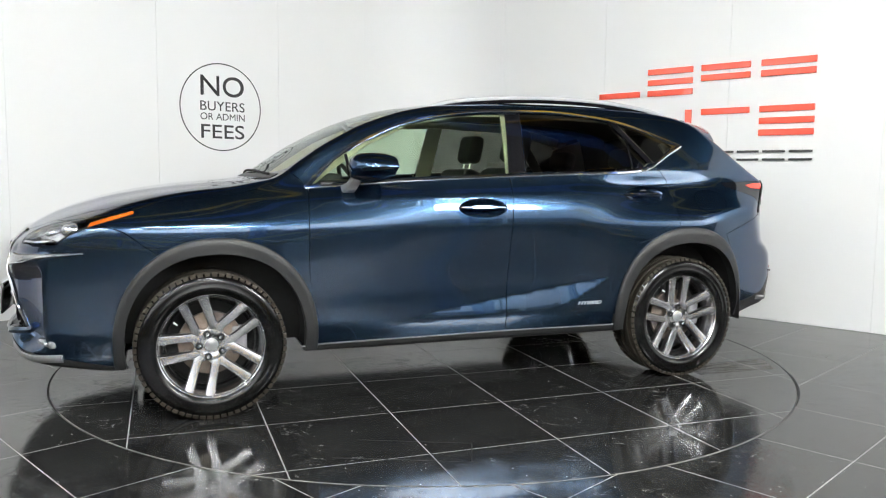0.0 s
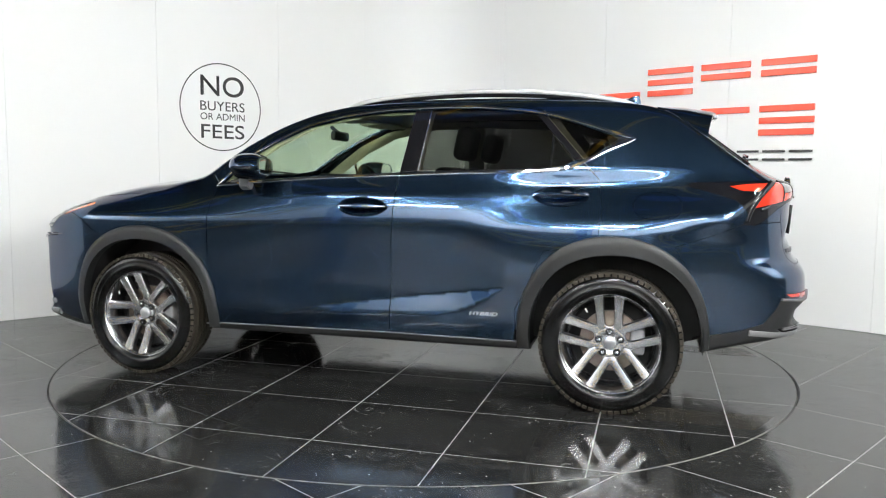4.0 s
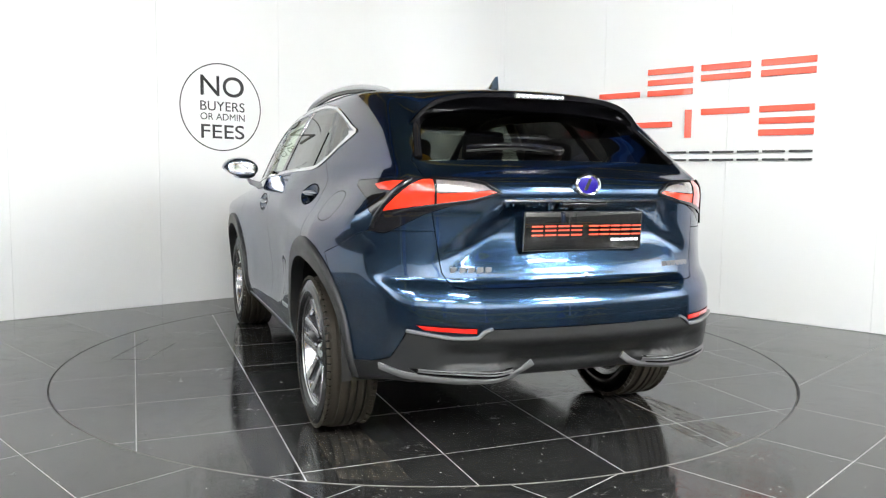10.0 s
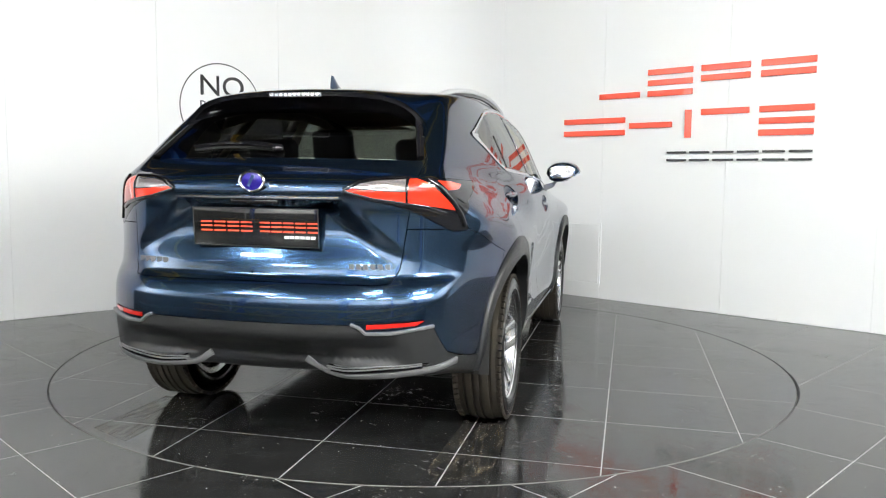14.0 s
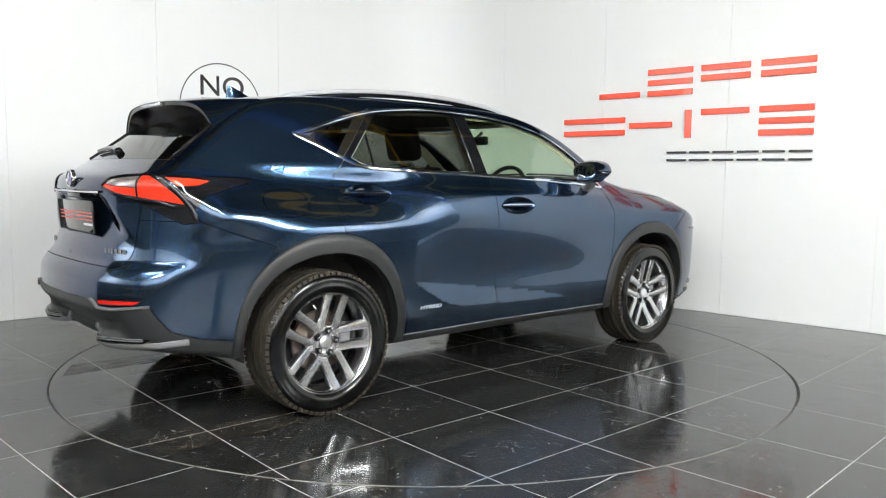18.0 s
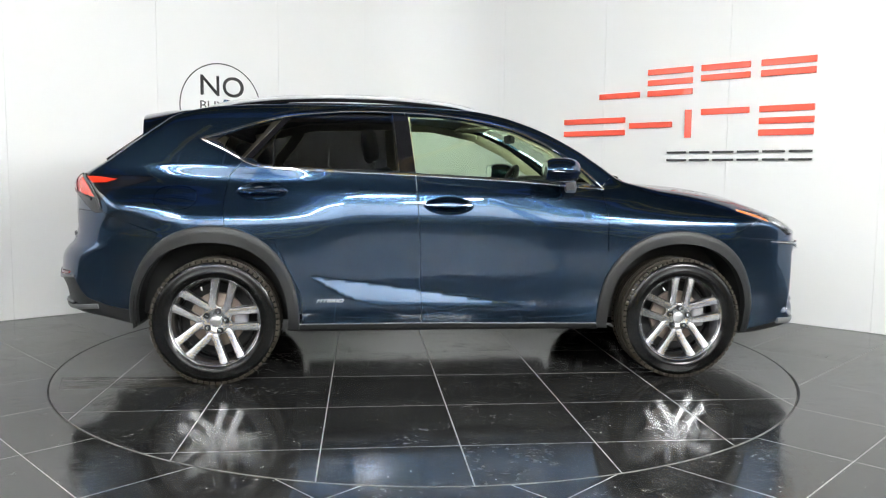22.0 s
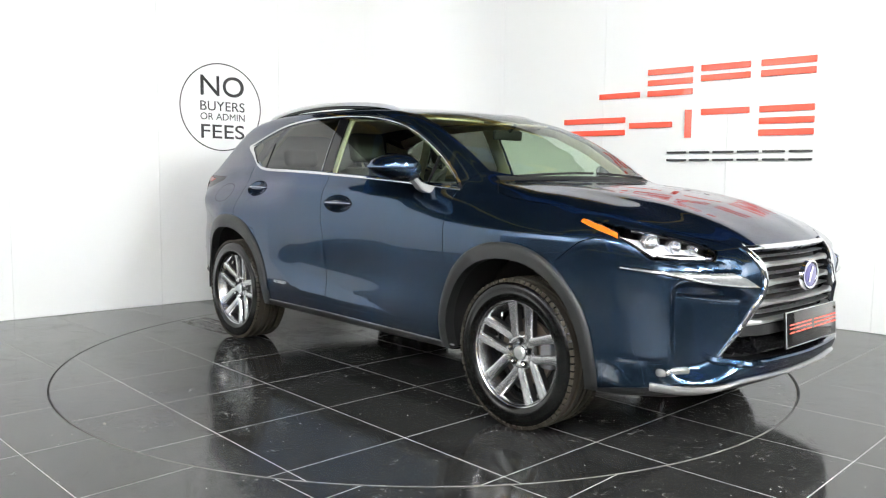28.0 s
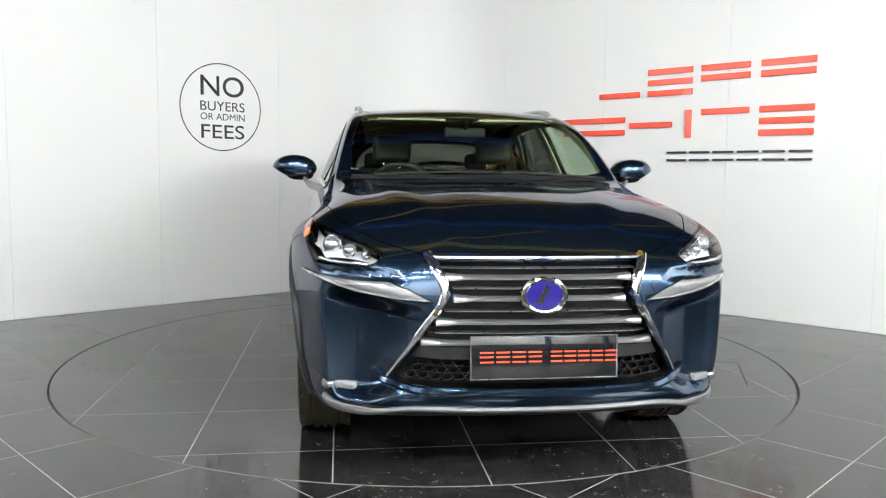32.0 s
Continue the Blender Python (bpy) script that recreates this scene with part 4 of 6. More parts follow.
    panel(skin, "rear_diffuser", [("front", [(-0.1, 0.600), (0.44, 0.600), (0.475, 0.572), (0.66, 0.580), (0.70, 0.585), (0.74, 0.47), (0.78, 0.432), (0.83, 0.405), (0.95, 0.375), (0.95, 0.15), (-0.1, 0.15)])], M_CLAD, car, "dark grey plastic lower bumper", lambda c: c.x < -1.74, both=True)
    panel(skin, "tailgate", [("front", [(-0.1, 0.752), (0.50, 0.746), (0.545, 0.752), (0.572, 0.80), (0.60, 1.02), (0.615, 1.10), (0.63, 1.225), (0.52, 1.45), (0.48, 1.62), (-0.1, 1.62)])], M_PAINT, car, keep=lambda c: c.x < -1.565, both=True)
    panel(skin, "rear_bumper", [("side", [(-1.70, 0.1), (-1.70, 0.70), (-1.62, 0.84), (-1.76, 0.885), (-1.93, 0.95), (-2.5, 0.97), (-2.5, 0.1)])], M_PAINT, car, keep=lambda c: c.x < -1.55, both=True)
    panel(skin, "fuel_flap", [("side", rounded([(-1.423, 1.095), (-1.65, 1.095), (-1.65, 0.968), (-1.423, 0.968)], True, 3))], M_PAINT, car, keep=lambda c: c.y > 0.5)
    rest = [f for f in skin.bm.faces if f.calc_center_median().z > 0.4]
    co, fs = skin.take(rest)
    part("body_shell", panel_mesh("body_shell", co, fs, M_PAINT, both=True, gap=0.0012), M_PAINT, car)
    skin.bm.free()


def build_wheels(car):
    """Five twin-spoke alloys with tyre, disc, caliper, nuts and cap."""
    RT, RR = 0.353, 0.233
    # outward is +y; the wheel's middle plane is y = 0, the rim's face near y = 0.08
    tyre = bmesh.new()
    prof = [(0.240, -0.095), (0.266, -0.112), (0.305, -0.113), (0.335, -0.104)]
    lathe(tyre, prof + [(0.346, -0.095)], 96)
    lathe(tyre, [(0.346, 0.095), (0.337, 0.104), (0.327, 0.108), (0.325, 0.110), (0.305, 0.113), (0.285, 0.1135), (0.283, 0.1145), (0.270, 0.112), (0.258, 0.106), (0.247, 0.098), (0.240, 0.090)], 96)
    tyre_me = mesh_of(tyre, "tyre", True, 40)
    tyre_me.materials.append(M_RUBBER)
    tread = bmesh.new()
    tp = [(0.340, -0.100)]
    for a, b, low in ((-0.098, -0.064, 0.005), (-0.052, -0.022, 0), (-0.010, 0.010, 0), (0.022, 0.052, 0), (0.064, 0.098, 0.005)):
        r = lambda q, low=low: RT - 0.9 * q * q - low
        tp += [(r(a) - 0.010, a), (r(a), a + 0.001), (r((a + b) / 2), (a + b) / 2), (r(b), b - 0.001), (r(b) - 0.010, b)]
    tp.append((0.340, 0.100))
    lathe(tread, tp, 96)
    # shoulder lugs
    for i in range(66):
        t = 2 * math.pi * i / 66
        for s in (1, -1):
            m = Matrix.Rotation(-t, 4, "Y") @ Matrix.Translation((RT - 0.014, s * 0.092, 0)) @ Matrix.Rotation(s * -0.42, 4, "Z")
            box(tread, -0.012, 0.0045, -0.020, 0.016, -0.0122, 0.0122, m)
    tread_me = mesh_of(tread, "tread", True, 30)
    tread_me.materials.append(M_TREAD)
    rim = bmesh.new()
    lathe(rim, [(0.212, -0.09), (0.238, -0.095), (0.244, -0.085), (0.222, -0.06), (0.218, 0.03), (0.228, 0.06), (0.238, 0.086), (0.246, 0.098), (0.2485, 0.0995), (0.2495, 0.095), (0.245, 0.085)], 96)
    lathe(rim, [(0.226, 0.062), (0.232, 0.080), (0.235, 0.088), (0.2375, 0.090)], 96)
    rim_me = mesh_of(rim, "rim", True, 30)
    rim_me.materials.append(M_ALLOY)
    # twin arms: faceted bright faces with dark flanks, joined near the hub
    face, flank = bmesh.new(), bmesh.new()
    for k in range(5):
        for s in (1, -1):
            m = Matrix.Rotation(-2 * math.pi * k / 5, 4, "Y")
            pts = []
            for u in np.linspace(0, 1, 11):
                r = 0.050 + u * 0.186
                off = s * (0.0405 + 0.0085 * u)
                w = 0.0225 + 0.0035 * u * u - 0.0015 * math.sin(u * math.pi)
                d = 0.058 + 0.034 * u**0.8 - 0.004 * math.sin(u * math.pi)
                pts.append((r, off, w, d))
            loft(face, [[m @ Vector((r, d - 0.012, o - w)), m @ Vector((r, d - 0.0025, o - w * 0.78)), m @ Vector((r, d, o + s * w * 0.15)), m @ Vector((r, d - 0.0025, o + w * 0.78)), m @ Vector((r, d - 0.012, o + w))] for r, o, w, d in pts], False, False)
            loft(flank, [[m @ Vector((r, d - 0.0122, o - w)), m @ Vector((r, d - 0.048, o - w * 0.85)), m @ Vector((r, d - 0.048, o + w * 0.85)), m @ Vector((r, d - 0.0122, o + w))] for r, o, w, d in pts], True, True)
    hub = bmesh.new()
    lathe(hub, [(0.0, 0.060), (0.034, 0.060), (0.036, 0.056), (0.050, 0.058), (0.060, 0.062), (0.074, 0.060), (0.082, 0.046), (0.082, 0.02)], 60)
    hub_me = mesh_of(hub, "hub", True, 30)
    hub_me.materials.append(M_ALLOY)
    spoke_me = mesh_of(face, "spoke_face", True, 30)
    spoke_me.materials.append(M_ALLOY)
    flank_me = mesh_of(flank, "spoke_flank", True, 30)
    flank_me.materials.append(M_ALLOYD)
    cap = bmesh.new()
    lathe(cap, [(0.0, 0.073), (0.018, 0.0725), (0.026, 0.070), (0.030, 0.066), (0.031, 0.056)], 36)
    cap_me = mesh_of(cap, "centre_cap", True, 25)
    cap_me.materials.append(M_SATIN)
    nut = bmesh.new()
    lathe(nut, [(0.0, 0.020), (0.006, 0.020), (0.0095, 0.016), (0.0105, 0.0)], 6)
    lathe(nut, [(0.0135, 0.001), (0.0135, -0.012)], 16)
    nut_me = mesh_of(nut, "lug_nut", False)
    nut_me.materials.append(M_CHROME)
    pocket = bmesh.new()
    lathe(pocket, [(0.0, 0.0), (0.0155, 0.0), (0.0175, 0.003)], 20)
    pocket_me = mesh_of(pocket, "nut_pocket")
    pocket_me.materials.append(M_BLACK)
    web = bmesh.new()
    for k in range(5):
        m = Matrix.Rotation(-2 * math.pi * k / 5, 4, "Y")
        rings = []
        for r, h, d, bow in ((0.050, 0.034, 0.052, 0.0), (0.068, 0.034, 0.056, 0.004), (0.084, 0.032, 0.059, 0.012), (0.098, 0.029, 0.057, 0.020), (0.102, 0.028, 0.046, 0.022), (0.103, 0.027, 0.026, 0.022)):
            rings.append([m @ Vector((r - bow * (1 - (q / h) ** 2), d, q)) for q in (-h, -0.75 * h, -0.4 * h, 0.0, 0.4 * h, 0.75 * h, h)])
        loft(web, rings, False, False)
    web_me = mesh_of(web, "spoke_web")
    web_me.materials.append(M_ALLOY)
    disc = bmesh.new()
    lathe(disc, [(0.075, 0.035), (0.078, 0.012), (0.082, 0.010), (0.150, 0.010), (0.152, 0.008), (0.152, -0.014), (0.150, -0.016), (0.08, -0.016)], 64)
    lathe(disc, [(0.0, 0.036), (0.074, 0.036)], 32)
    disc_me = mesh_of(disc, "brake_disc", True, 30)
    disc_me.materials.append(M_DISC)
    cal_me = mesh_of(rbox(-0.168, -0.098, -0.035, 0.036, -0.06, 0.075, 0.014, 3), "brake_caliper")
    cal_me.materials.append(M_CALIPER)
    back = bmesh.new()
    lathe(back, [(0.0, -0.03), (0.20, -0.03), (0.208, -0.02)], 48)
    back_me = mesh_of(back, "dust_shield")
    back_me.materials.append(M_UNDER)
    valve_me = mesh_of(tube(bmesh.new(), [(0, 0, 0), (-0.018, 0.012, 0)], 0.004), "valve")
    valve_me.materials.append(M_FIXTURE)
    for wx, side, spin in ((1.33, 1, -69), (1.33, -1, -94), (-1.33, 1, -88), (-1.33, -1, -103)):
        w = part("wheel", rim_me.copy(), M_ALLOY, car, "five twin-spoke machined alloy wheel")
        w.matrix_basis = Matrix.Translation((wx, side * 0.785, RT - 0.002)) @ Matrix.Rotation(0 if side > 0 else math.pi, 4, "Z")
        sp = Matrix.Rotation(radians(spin), 4, "Y")
        for nm, me, turn in (("tyre", tyre_me, 0), ("tread", tread_me, 0), ("spoke_face", spoke_me, 1), ("spoke_back", flank_me, 1), ("spoke_web", web_me, 1), ("hub", hub_me, 0), ("centre_cap", cap_me, 0), ("brake_disc", disc_me, 0), ("brake_caliper", cal_me, 0), ("dust_shield", back_me, 0)):
            ob = part(nm, me, None, w)
            if turn:
                ob.matrix_basis = sp
        for k in range(5):
            ob = part("nut_pocket", pocket_me, None, w)
            ob.matrix_basis = sp @ Matrix.Rotation(-2 * math.pi * k / 5, 4, "Y") @ Matrix.Translation((0.057, 0.0635, 0))
            ob = part("lug_nut", nut_me, None, w)
            ob.matrix_basis = sp @ Matrix.Rotation(-2 * math.pi * k / 5, 4, "Y") @ Matrix.Translation((0.057, 0.058, 0))
        ob = part("valve", valve_me, None, w)
        ob.matrix_basis = sp @ Matrix.Rotation(0.6, 4, "Y") @ Matrix.Translation((0.205, 0.07, 0))


def patch(fn, us, vs, thick=0.0):
    """A sheet of points fn(u, v) over a grid."""
    bm = bmesh.new()
    rows = [[bm.verts.new(fn(u, v)) for v in vs] for u in us]
    for a, b in zip(rows, rows[1:]):
        for i in range(len(vs) - 1):
            bm.faces.new((a[i], a[i + 1], b[i + 1], b[i]))
    return bm


def text_mesh(body, size, depth):
    cu = bpy.data.curves.new("lettering", "FONT")
    cu.body, cu.size, cu.extrude, cu.align_x, cu.align_y = body, size, depth, "CENTER", "CENTER"
    ob = bpy.data.objects.new("lettering", cu)
    scene.collection.objects.link(ob)
    bpy.context.view_layer.update()
    me = bpy.data.meshes.new_from_object(ob.evaluated_get(bpy.context.evaluated_depsgraph_get()))
    bpy.data.objects.remove(ob)
    bpy.data.curves.remove(cu)
    return me


def basis(origin, right, up, scale=(1, 1)):
    r, u = Vector(right).normalized(), Vector(up).normalized()
    n = r.cross(u)
    m = Matrix((r * scale[0], u * scale[1], n)).transposed().to_4x4()
    return Matrix.Translation(origin) @ m


def ellipsoid(c, r, seg=28, power=2.0):
    bm = bmesh.new()
    bmesh.ops.create_uvsphere(bm, u_segments=seg, v_segments=seg // 2, radius=1)
    for v in bm.verts:
        q = [math.copysign(abs(a) ** (2 / power), a) for a in v.co]
        v.co = Vector((c[0] + r[0] * q[0], c[1] + r[1] * q[1], c[2] + r[2] * q[2]))
    return bm


def build_trim(car):
    # wheel arch mouldings
    for w in (FA, RA):
        n = 44
        a0, a1 = (-16, 194)
        inn = arch(*w["inner"], a0, a1, n, 2.2)
        out = arch(*w["outer"], a0, a1, n, 2.15)
        inn = [(x, max(z, float(FOOT(x)) + 0.014)) for x, z in inn]
        out = [(x, max(z, float(FOOT(x)) + 0.014)) for x, z in out]
        mid = [((a[0] * 0.45 + b[0] * 0.55), (a[1] * 0.45 + b[1] * 0.55)) for a, b in zip(inn, out)]
        po = on_side(out)
        pm, pi = on_side(mid), on_side(inn)
        bm = bmesh.new()
        Y = np.array([0, 1.0, 0])
        rings = []
        for k in range(n + 1):
            o, m, i = po[k], pm[k], pi[k]
            rings.append([o - Y * 0.01, o + Y * 0.008, o * 0.8 + m * 0.2 + Y * 0.014, m + Y * 0.016, i + Y * 0.015, i + Y * 0.010, i - Y * 0.045])
        loft(bm, rings, False, False)
        both_sides("wheel_arch_moulding", bm, M_CLAD, car, "dark grey plastic arch moulding", angle=50)
    # bright window surround
    low = [(0.872, 1.100), (0.70, 1.114), (0.35, 1.143), (-0.087, 1.163), (-0.50, 1.182), (-0.80, 1.190), (-1.007, 1.197), (-1.115, 1.214), (-1.20, 1.252), (-1.30, 1.312), (-1.415, 1.362)]
    top = [(0.872, 1.103), (0.80, 1.175), (0.70, 1.258), (0.55, 1.349), (0.355, 1.440), (0.126, 1.494), (-0.11, 1.522), (-0.30, 1.530), (-0.52, 1.534), (-0.67, 1.528), (-0.95, 1.500), (-1.16, 1.442), (-1.33, 1.386), (-1.415, 1.363)]
    lw = rounded(low, times=2)
    tw = rounded(top, times=2)
    dl = dense(lw, 0.03)
    side_ribbon("window_trim", lw, 0.017, 0.006, M_CHROME, car, "bright chrome window surround", gap=0.03, wide=[0.017 + 0.016 * max(0, (-1.22 - x) / 0.2) * max(0, 1 - max(0, (-1.36 - x) / 0.06)) for x, z in dl])
    side_ribbon("window_trim", tw, 0.016, 0.006, M_CHROME, car, "bright chrome window surround", gap=0.03)
    p = on_side([(-1.31, 1.366), (-1.415, 1.3625), (-1.30, 1.318), (-1.338, 1.352)])
    nn = grad(p)
    q = p + nn * 0.004
    bm = bmesh.new()
    bm.faces.new([bm.verts.new(v) for v in (q[0], q[1], q[3])])
    bm.faces.new([bm.verts.new(v) for v in (q[3], q[1], q[2])])
    both_sides("window_trim_corner", bm, M_CHROME, car, smooth=False)
    # upright in the rear door glass and the bright pillar edges
    side_ribbon("window_upright", [(-1.012, 1.205), (-1.015, 1.372)], 0.010, 0.004, M_BLACK, car)
    side_ribbon("pillar_edge", [(-0.322, 1.190), (-0.353, 1.515)], 0.006, 0.004, M_CHROME, car)
    side_ribbon("quarter_divider", [(0.640, 1.135), (0.655, 1.27)], 0.016, 0.004, M_BLACK, car)
    side_ribbon("sill_strip", [(0.91, 0.318), (0.80, 0.326), (-0.185, 0.336), (-0.88, 0.332)], 0.007, 0.004, M_SATIND, car, "thin satin strip along the sill")
    # roof rails
    rail = rounded([(0.235, 0.565, 1.508), (0.15, 0.585, 1.540), (0.05, 0.595, 1.574), (-0.23, 0.602, 1.604), (-0.52, 0.603, 1.616), (-0.70, 0.600, 1.616), (-0.97, 0.588, 1.608), (-1.25, 0.560, 1.578), (-1.36, 0.545, 1.555), (-1.42, 0.535, 1.532)], times=2)
    both_sides("roof_rail", tube(bmesh.new(), rail, 0.015, 10, 0.9), M_RAIL, car, "satin silver roof rail")
    base = [(x, y - 0.004, z - 0.016) for x, y, z in rail]
    both_sides("rail_foot", tube(bmesh.new(), base[1:-1], 0.014, 8), M_BLACK, car)
    # door handles
    for hx, hz in ((-0.043, 0.999), (-1.073, 1.070)):
        d = [(hx + 0.128 - 0.256 * i / 16, hz + 0.004) for i in range(17)]
        p = on_side(d)
        n = grad(p)
        lift = np.array([0.012 * math.sin(math.pi * i / 16) ** 0.5 for i in range(17)])[:, None]
        bm = ribbon(p + n * (lift - 0.012), n, 0.026, 0.014, [0.012 + 0.018 * math.sin(math.pi * i / 16) for i in range(17)])
        both_sides("door_handle", bm, M_PAINT, car, "body-coloured door handle")
        bm = ribbon(p + n * (lift + 0.001) - np.array([0, 0, 0.001]), n, 0.005, 0.003)
        both_sides("handle_strip", bm, M_CHROME, car, "chrome strip along the door handle")
    # mirrors
    bm = ellipsoid((0.575, 0.965, 1.205), (0.110, 0.122, 0.069), 32, 2.6)
    for v in bm.verts:
        k = (v.co.y - 0.965) / 0.112
        v.co.z += -0.012 * k * k * (1 if v.co.z > 1.2 else -0.5)
        v.co.x -= 0.035 * max(k, 0) + 0.0 * k
        if v.co.x < 0.490:
            v.co.x = 0.490 - 0.02 * max(k, 0)
        if v.co.z < 1.215:
            v.co.z = 1.215 + (v.co.z - 1.215) * (1 - 0.55 * max(k, 0))
    sh = both_sides("door_mirror", bm, M_PAINT, car, "body-coloured door mirror")
    for s, m in zip((1, -1), sh):
        g = ellipsoid((0.486, 0.963 * s, 1.203), (0.004, 0.094, 0.048), 24, 2.6)
        for v in g.verts:
            v.co.x -= 0.012 * max((abs(v.co.y) - 0.965) / 0.112, 0)
        part("mirror_glass", g, mat_mirror(), m, "mirror glass")
        part("mirror_strip", tube(bmesh.new(), [(0.655 - 0.09 * t * t, s * (0.87 + 0.20 * t), 1.186 + 0.012 * t) for t in np.linspace(0, 1, 9)] + [(0.50, s * 1.076, 1.20)], 0.006, 8), M_CHROME, m, "bright strip round the mirror")
        lower = ellipsoid((0.585, 0.935 * s, 1.168), (0.092, 0.075, 0.034), 24, 2.4)
        part("mirror_underside", lower, M_BLACK, m, "gloss black mirror underside")
        arm = bmesh.new()
        loft(arm, [[(0.66 + a, s * 0.80, 1.072 + b) for a, b in ((-0.03, -0.01), (0.04, -0.01), (0.04, 0.035), (-0.03, 0.035))],
                   [(0.655 + a, s * 0.885, 1.105 + b) for a, b in ((-0.025, -0.012), (0.03, -0.012), (0.03, 0.024), (-0.025, 0.024))],
                   [(0.62 + a, s * 0.925, 1.165 + b) for a, b in ((-0.02, -0.01), (0.035, -0.01), (0.035, 0.02), (-0.02, 0.02))]])
        bmesh.ops.bevel(arm, geom=arm.edges[:], offset=0.005, segments=2, affect="EDGES")
        part("mirror_arm", arm, M_LIP, m, "satin grey mirror arm")
    # badge on both flanks
    for s in (1, -1):
        me = text_mesh("HYBRID", 0.034, 0.0012)
        p = on_side([(-0.700, 0.468)])
        me.transform(basis((p[0][0], s * (p[0][1] + 0.002), p[0][2]), (-s, 0, 0), (0, 0, 1), (1.25, 0.80)) @ Matrix(((1, 0.30, 0, 0), (0, 1, 0, 0), (0, 0, 1, 0), (0, 0, 0, 1))))
        part("badge_lettering", me, M_RAIL, car, "chrome lettering on the door")
    # shark fin
    bm = bmesh.new()
    loft(bm, [[(-1.22 - 0.21 * u, 0.0 + w * 0.028 * math.sqrt(max(1 - (2 * u - 1) ** 2, 0)), z) for u, w, z in ((0.02, 0, 1.56), (0.3, 1, 1.562), (0.7, 1, 1.558), (1, 0, 1.553), (0.7, -1, 1.558), (0.3, -1, 1.562))],
              [(-1.31 - 0.115 * u, w * 0.008, z) for u, w, z in ((0.02, 0, 1.605), (0.3, 1, 1.608), (0.7, 1, 1.608), (1, 0, 1.605), (0.7, -1, 1.608), (0.3, -1, 1.608))],
              [(-1.375 - 0.04 * u, w * 0.003, z) for u, w, z in ((0.02, 0, 1.636), (0.3, 1, 1.640), (0.7, 1, 1.643), (1, 0, 1.643), (0.7, -1, 1.643), (0.3, -1, 1.640))]])
    part("roof_aerial", bm, M_PAINT, car, "shark-fin aerial")
    # wipers at the foot of the windscreen
    for y0, y1 in ((0.05, -0.55), (0.60, 0.10)):
        pts = [(1.075 - 0.10 * y * y - 0.006, y, 0) for y in np.linspace(y0, y1, 14)]
        z = on_top([(a - 0.01, b) for a, b, _ in pts])
        part("front_wiper", tube(bmesh.new(), [(a, b, c + 0.012) for a, b, c in z], 0.007, 6), M_UNDER, car, "black wiper blade")
    scut = on_top([(1.09 - 0.2 * y * y, y) for y in np.linspace(-0.66, 0.66, 30)])
    part("scuttle_panel", ribbon(scut, grad(scut), 0.05, 0.004), M_CLAD, car, "black plastic scuttle")


def mat_mirror():
    m = bpy.data.materials.get("mirror_silver")
    return m or mat("mirror_silver", (0.85, 0.86, 0.86), 0.02, 1.0)


SPINDLE = curve1([(0.40, 0.550), (0.435, 0.535), (0.505, 0.485), (0.635, 0.400), (0.745, 0.325), (0.853, 0.388), (0.87, 0.395)])


